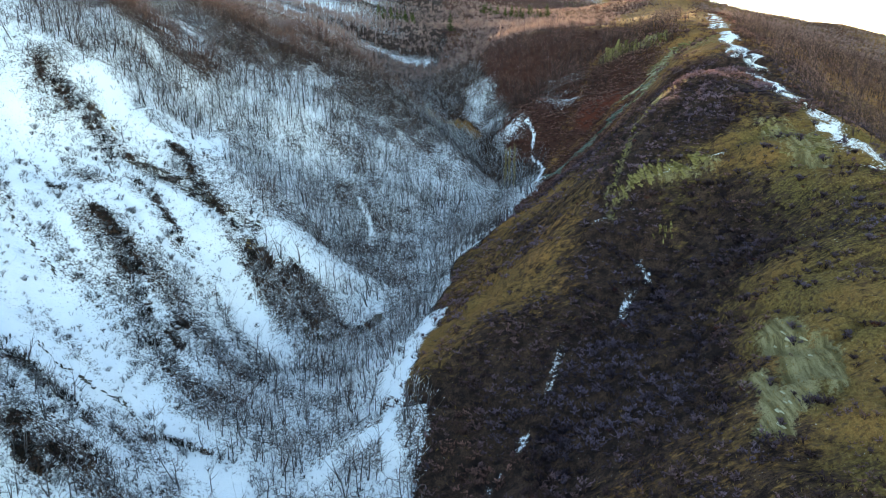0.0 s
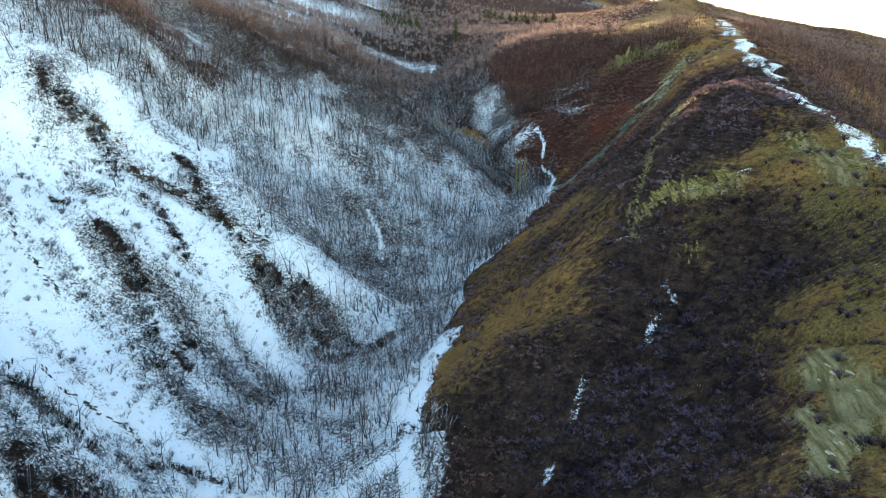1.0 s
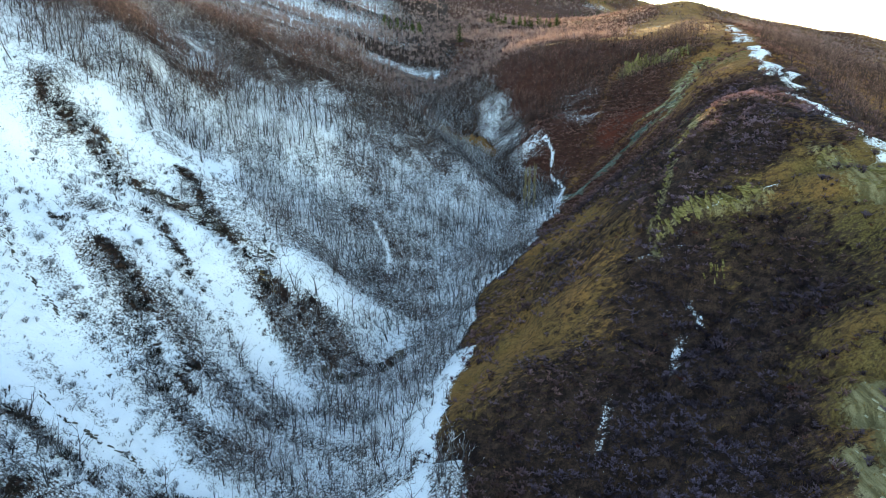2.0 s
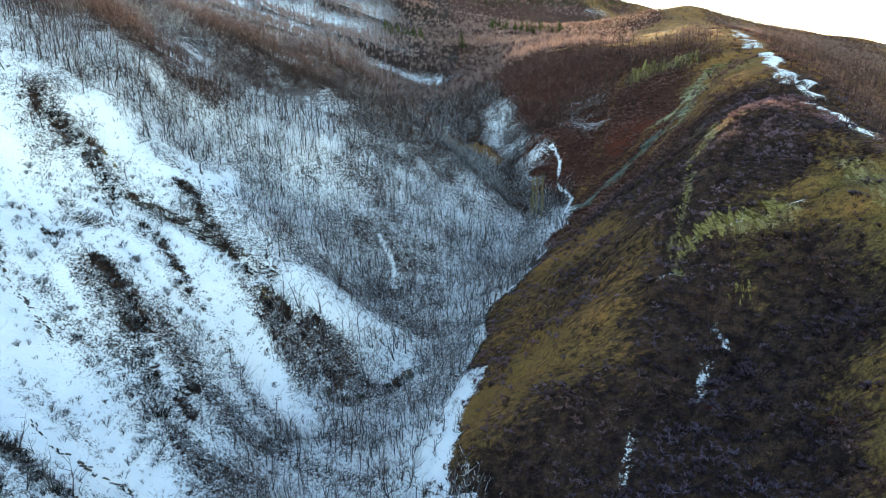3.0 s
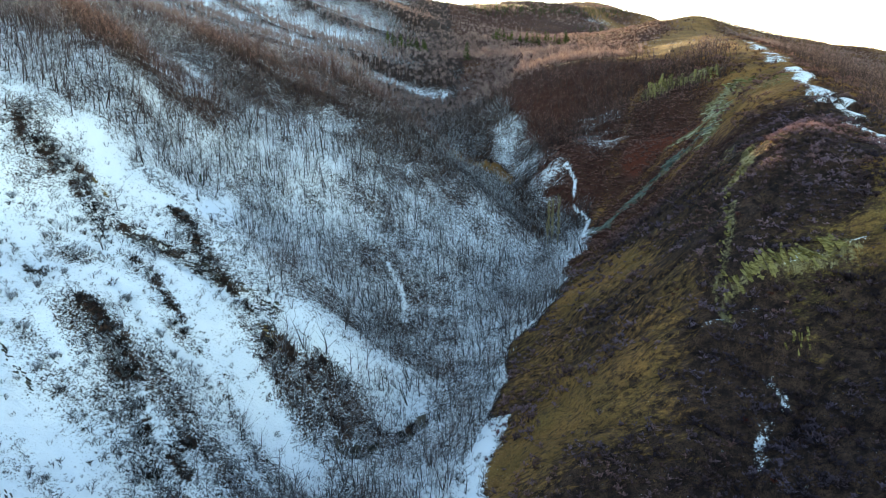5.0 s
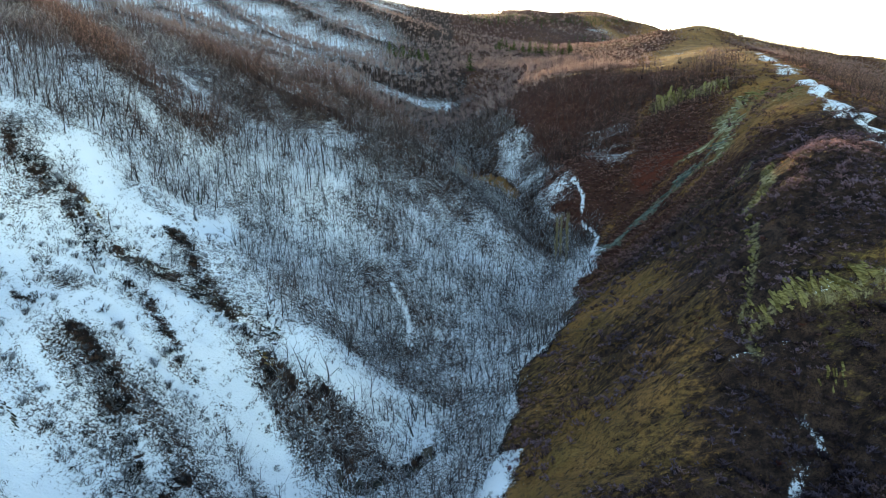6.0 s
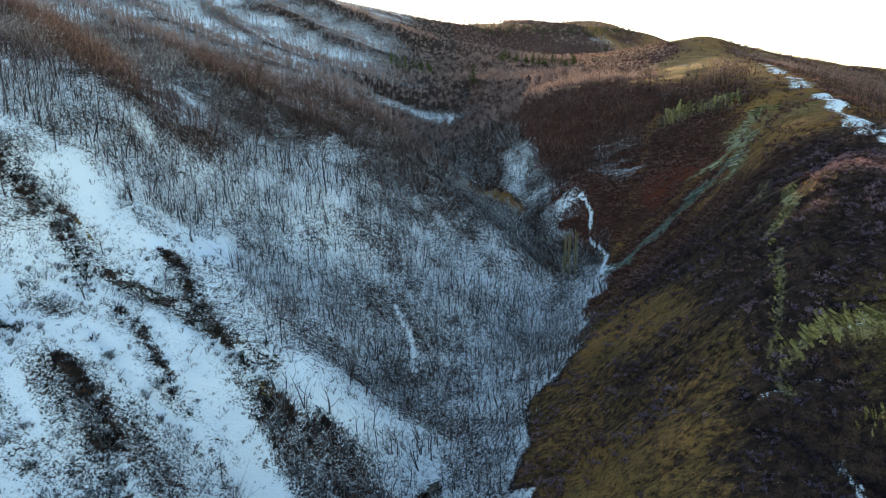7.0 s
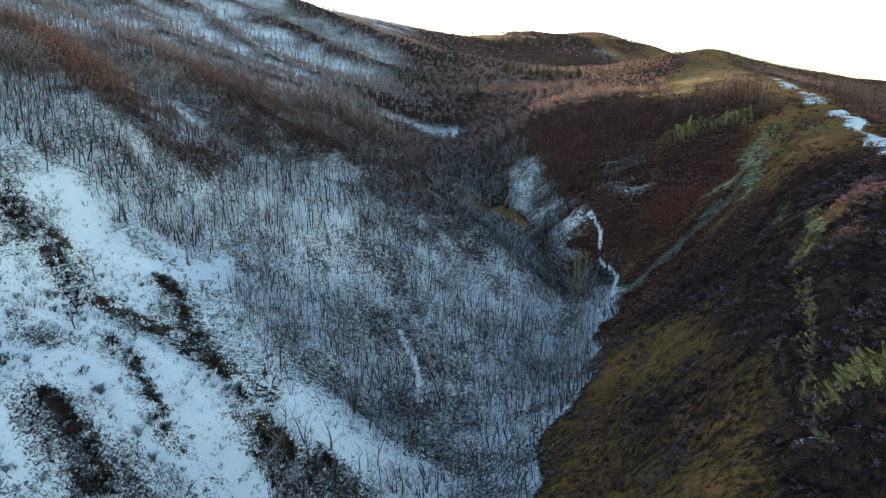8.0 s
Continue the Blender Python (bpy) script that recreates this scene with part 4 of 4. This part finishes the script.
def poplars():
    kinds = []
    for k in range(3):
        trunk, crown = Sprig(), Sprig()
        h = 14.0 + 1.2 * k
        trunk.stem((0, 0, -0.4), (0, 0, h), 0.22)
        for j in range(70):
            t = 0.06 + 0.9 * (j + 0.5) / 70
            out = turned(rng)
            p = np.array((0, 0, h * t))
            q = p + out * (1.0 - 0.5 * t) * rng.uniform(0.5, 1.1) + np.array((0, 0, h * 0.16))
            crown.stem(p, q, 0.05)
            for i in range(4):
                a = p + (q - p) * rng.uniform(0.3, 1)
                crown.twig(a, a + turned(rng) * 0.35 + np.array((0, 0, rng.uniform(0.7, 1.5))), 0.085, turned(rng))
        kinds.append(plant_thing("poplar", [("trunk", crowd_mesh("trunk", trunk, POPLAR, 0.3, 0.0)), ("crown", crowd_mesh("crown", crown, POPLAR, 0.7, 0.0))],
                                 "tall narrow leafless poplar beside the stream track", "poplar", "poplars beside the track"))
    for ob, (x, y) in zip(kinds, ((25, 259), (26.6, 260), (28.4, 258))):
        ob.matrix_basis = place(x, y)


def slope_bushes():
    kinds = []
    for k in range(5):
        low, high = shrub_shape(rng, 0.7, 10, 2, 0.04, 0.8), bush_shape(rng, 10, 3, 6, 0.05, 0.85)
        kinds.append(plant_thing("bush", [("rootstock", crowd_mesh("rootstock", low, BRUSH, 0.1, 0.0)), ("crown", crowd_mesh("crown", high, BRUSH, 0.16, 0.12 + 0.1 * k))],
                                 "dark purple-grey leafless bush on the grassy hillside", "bush", "bushes on the grassy hillside"))
    x, y, c = scatter(rng, (36, 66, 82, 160), 4.3, "lawn")
    order = rng.permutation(len(x))[:240]
    x, y = x[order], y[order]
    settle(kinds, list(zip(x, y)), rng.uniform(0.7, 1.7, len(x)))
    red = crowd_mesh("crown", bush_shape(rng, 9, 3, 5, 0.035, 0.8), RUSSET, 0.6, 0.0)
    rust = plant_thing("bush", [("crown", red)], "rust-red dry bush among dark brush", "bush", "rust-red bushes")
    x, y, c = scatter(rng, (6, 80, 70, 220), 15.0, "hill")
    settle([rust], list(zip(x, y))[:40], rng.uniform(0.5, 1.1, 40))


RUSSET = plant_material("russet_twigs", (0.05, 0.012, 0.01), (0.14, 0.035, 0.02))
POPLAR = plant_material("poplar_bark", (0.14, 0.11, 0.06), (0.36, 0.28, 0.15))
single_trees()
single_bushes()
slope_bushes()
pines()
poplars()


# ---- rock ----
def slab_mesh(material, jag=0.2):
    """An uneven block, two metres in each direction, to be scaled into a slab."""
    bm = bmesh.new()
    bmesh.ops.create_cube(bm, size=2.0)
    bmesh.ops.subdivide_edges(bm, edges=[e for e in bm.edges if abs(e.verts[0].co.x - e.verts[1].co.x) > 1], cuts=1)
    for v in bm.verts:
        v.co += Vector(rng.uniform(-jag, jag, 3))
        if v.co.z < 0:
            v.co *= 1.12
    mesh = bpy.data.meshes.new("slab")
    bm.to_mesh(mesh)
    bm.free()
    mesh.materials.append(material)
    return mesh


def boulder_mesh(material):
    bm = bmesh.new()
    bmesh.ops.create_icosphere(bm, subdivisions=1, radius=1.0)
    for v in bm.verts:
        v.co *= float(rng.uniform(0.7, 1.25))
    mesh = bpy.data.meshes.new("boulder")
    bm.to_mesh(mesh)
    bm.free()
    mesh.materials.append(material)
    return mesh


def bed(x, y):
    """Height and slope of the ground: a point and its normal."""
    e = 1.2
    h = ground(np.array([x, x + e, x - e, x, x]), np.array([y, y, y, y + e, y - e]))
    return Vector((x, y, float(h[0]))), Vector((-(h[1] - h[2]) / (2 * e), -(h[3] - h[4]) / (2 * e), 1.0)).normalized()


def outcrop(name, line, width, count, size, meshes, label, tilt=0.0, turn=0.0, piece="slab"):
    """Blocks set into the ground along a line on the plan, all parts of one outcrop."""
    x0, y0 = line[0]
    root = tagged(new(name), label, "rock outcrop")
    root.location = (x0, y0, float(ground(np.array([x0]), np.array([y0]))[0]))
    spans = [math.dist(a, b) for a, b in zip(line[:-1], line[1:])]
    for n in range(count):
        s = rng.uniform(0, sum(spans))
        k = 0
        while k < len(spans) - 1 and s > spans[k]:
            s -= spans[k]
            k += 1
        a, b = Vector(line[k]), Vector(line[k + 1])
        d = (b - a).normalized()
        off = float(rng.normal(0, width * 0.5))
        p = a + d * s + Vector((-d.y, d.x)) * off
        at, up = bed(p.x, p.y)
        ahead = Vector((d.x, d.y, 0))
        ahead = (ahead - up * ahead.dot(up)).normalized()
        side = up.cross(ahead)
        m = Matrix((ahead, side, up)).transposed().to_4x4()
        k = float(rng.uniform(0.6, 1.35))
        sx, sy, sz = (v * k * float(rng.uniform(0.75, 1.3)) for v in size)
        ob = new(piece, meshes[int(rng.integers(0, len(meshes)))])
        ob.parent = root
        ob.matrix_basis = (Matrix.Translation(at - root.location - up * sz * 0.45) @ m
                           @ pose(0, 0, 0, tilt + float(rng.normal(0, 7)), float(rng.normal(0, 7)), turn + float(rng.normal(0, 9))) @ Matrix.Diagonal((sx, sy, sz, 1)))
    return root


marl = [slab_mesh(MARL) for k in range(5)]
pale_marl = [slab_mesh(PALE_MARL) for k in range(4)]
shale_stone = [slab_mesh(SHALE_STONE) for k in range(4)]
lime = [slab_mesh(LIMESTONE, 0.3) for k in range(5)] + [boulder_mesh(LIMESTONE)]
clay = [slab_mesh(CLAY, 0.3) for k in range(4)]
outcrop("marl_outcrop", [(41, 147), (50, 146), (61, 147.5)], 1.4, 90, (0.2, 1.3, 0.13), marl, "row of tilted yellow-green marl slabs", 3, 14)
outcrop("marl_outcrop", [(46, 136.5), (50, 134.5)], 0.8, 12, (0.14, 0.6, 0.1), marl, "few tilted marl slabs in dark brush", 3, 14)
outcrop("marl_rib", [(38, 140), (39, 144), (41, 155), (46, 163), (51, 178)], 0.8, 70, (0.45, 0.2, 0.16), marl, "broken rib of pale marl along a spur", 20, 20)
outcrop("marl_rib", [(53, 181), (59, 187), (66, 200)], 1.2, 30, (0.5, 0.25, 0.22), marl, "scattered marl blocks along a spur", 20, 20)
outcrop("bare_slope_outcrop", [(43, 73), (46, 78), (50, 84), (52, 89)], 3.0, 22, (0.45, 0.14, 0.06), pale_marl, "weathered pale marl plates in a bare slope", 2, 40)
outcrop("crest_outcrop", [(74, 150), (76, 142), (78, 132)], 3.5, 34, (0.8, 0.22, 0.12), marl, "yellow-green marl plates below the crest", 4, 30)
outcrop("strata_scarp", [(78, 325), (86, 320), (93, 315), (101, 309)], 1.8, 70, (0.35, 2.3, 0.28), marl, "scarp of upended yellow marl beds", 4, 10)
outcrop("hilltop_strata", [(100, 300), (104, 288), (103, 272), (99, 256)], 5.0, 50, (1.8, 0.2, 0.25), marl, "parallel marl ledges under the crest", 20, 10)
outcrop("shale_beds", [(41, 260), (51, 263), (62, 264), (72, 263), (80, 259)], 2.4, 60, (2.2, 0.16, 0.22), shale_stone, "long grey-green shale beds running down the slope", 10, 0)
outcrop("stream_cliff", [(-38, 162.6), (-33, 160.8), (-31, 161.2), (-27, 162.2)], 1.0, 34, (0.9, 0.5, 0.75), lime, "dark undercut limestone bank above the stream", 0, 0)
outcrop("stream_cliff", [(-23, 165.2), (-20.5, 168), (-17, 171.5)], 0.9, 26, (0.9, 0.5, 0.75), lime, "dark hollow limestone bank at a bend of the stream", 0, 0)
outcrop("limestone_ledge", [(-92, 192), (-82, 192), (-75, 191), (-64, 188), (-54, 185)], 1.5, 110, (0.55, 0.16, 0.22), lime, "dark broken limestone ledge in the snow slope", 15, 0)
outcrop("limestone_ledge", [(-113, 163), (-104, 155), (-97, 150), (-92, 146)], 0.5, 60, (0.45, 0.09, 0.13), lime, "thin crack of dark rock across the snowfield", 5, 0)
outcrop("limestone_ledge", [(-86, 126), (-79, 121), (-69, 122), (-60, 118)], 0.8, 50, (0.4, 0.1, 0.15), lime, "low dark stones along the edge of the snow gully", 5, 0)
outcrop("clay_scarp", [(-7, 333), (0, 330), (6, 330), (12, 325), (17, 318)], 0.8, 70, (0.8, 0.35, 0.7), clay, "ochre clay scarp under a dark overhang", 25, 0)
outcrop("clay_bank", [(-103, 199), (-100, 198), (-98, 197)], 0.5, 14, (0.4, 0.18, 0.25), clay, "small ochre clay bank in snow", 20, 0)
outcrop("clay_bank", [(-58, 182), (-54, 180), (-52, 178)], 0.5, 16, (0.45, 0.15, 0.25), clay, "narrow ochre clay bank in snow", 20, 0)
outcrop("pale_strata", [(72, 276), (81, 271), (94, 287), (102, 297)], 3.5, 44, (1.3, 0.16, 0.2), pale_marl, "pale parallel marl beds below the hilltop", 10, 30)
outcrop("pale_strata", [(91, 286), (85, 266), (77, 256), (72, 249)], 4.0, 60, (1.2, 0.18, 0.2), pale_marl, "pale parallel marl beds on the hill face", 10, 60)
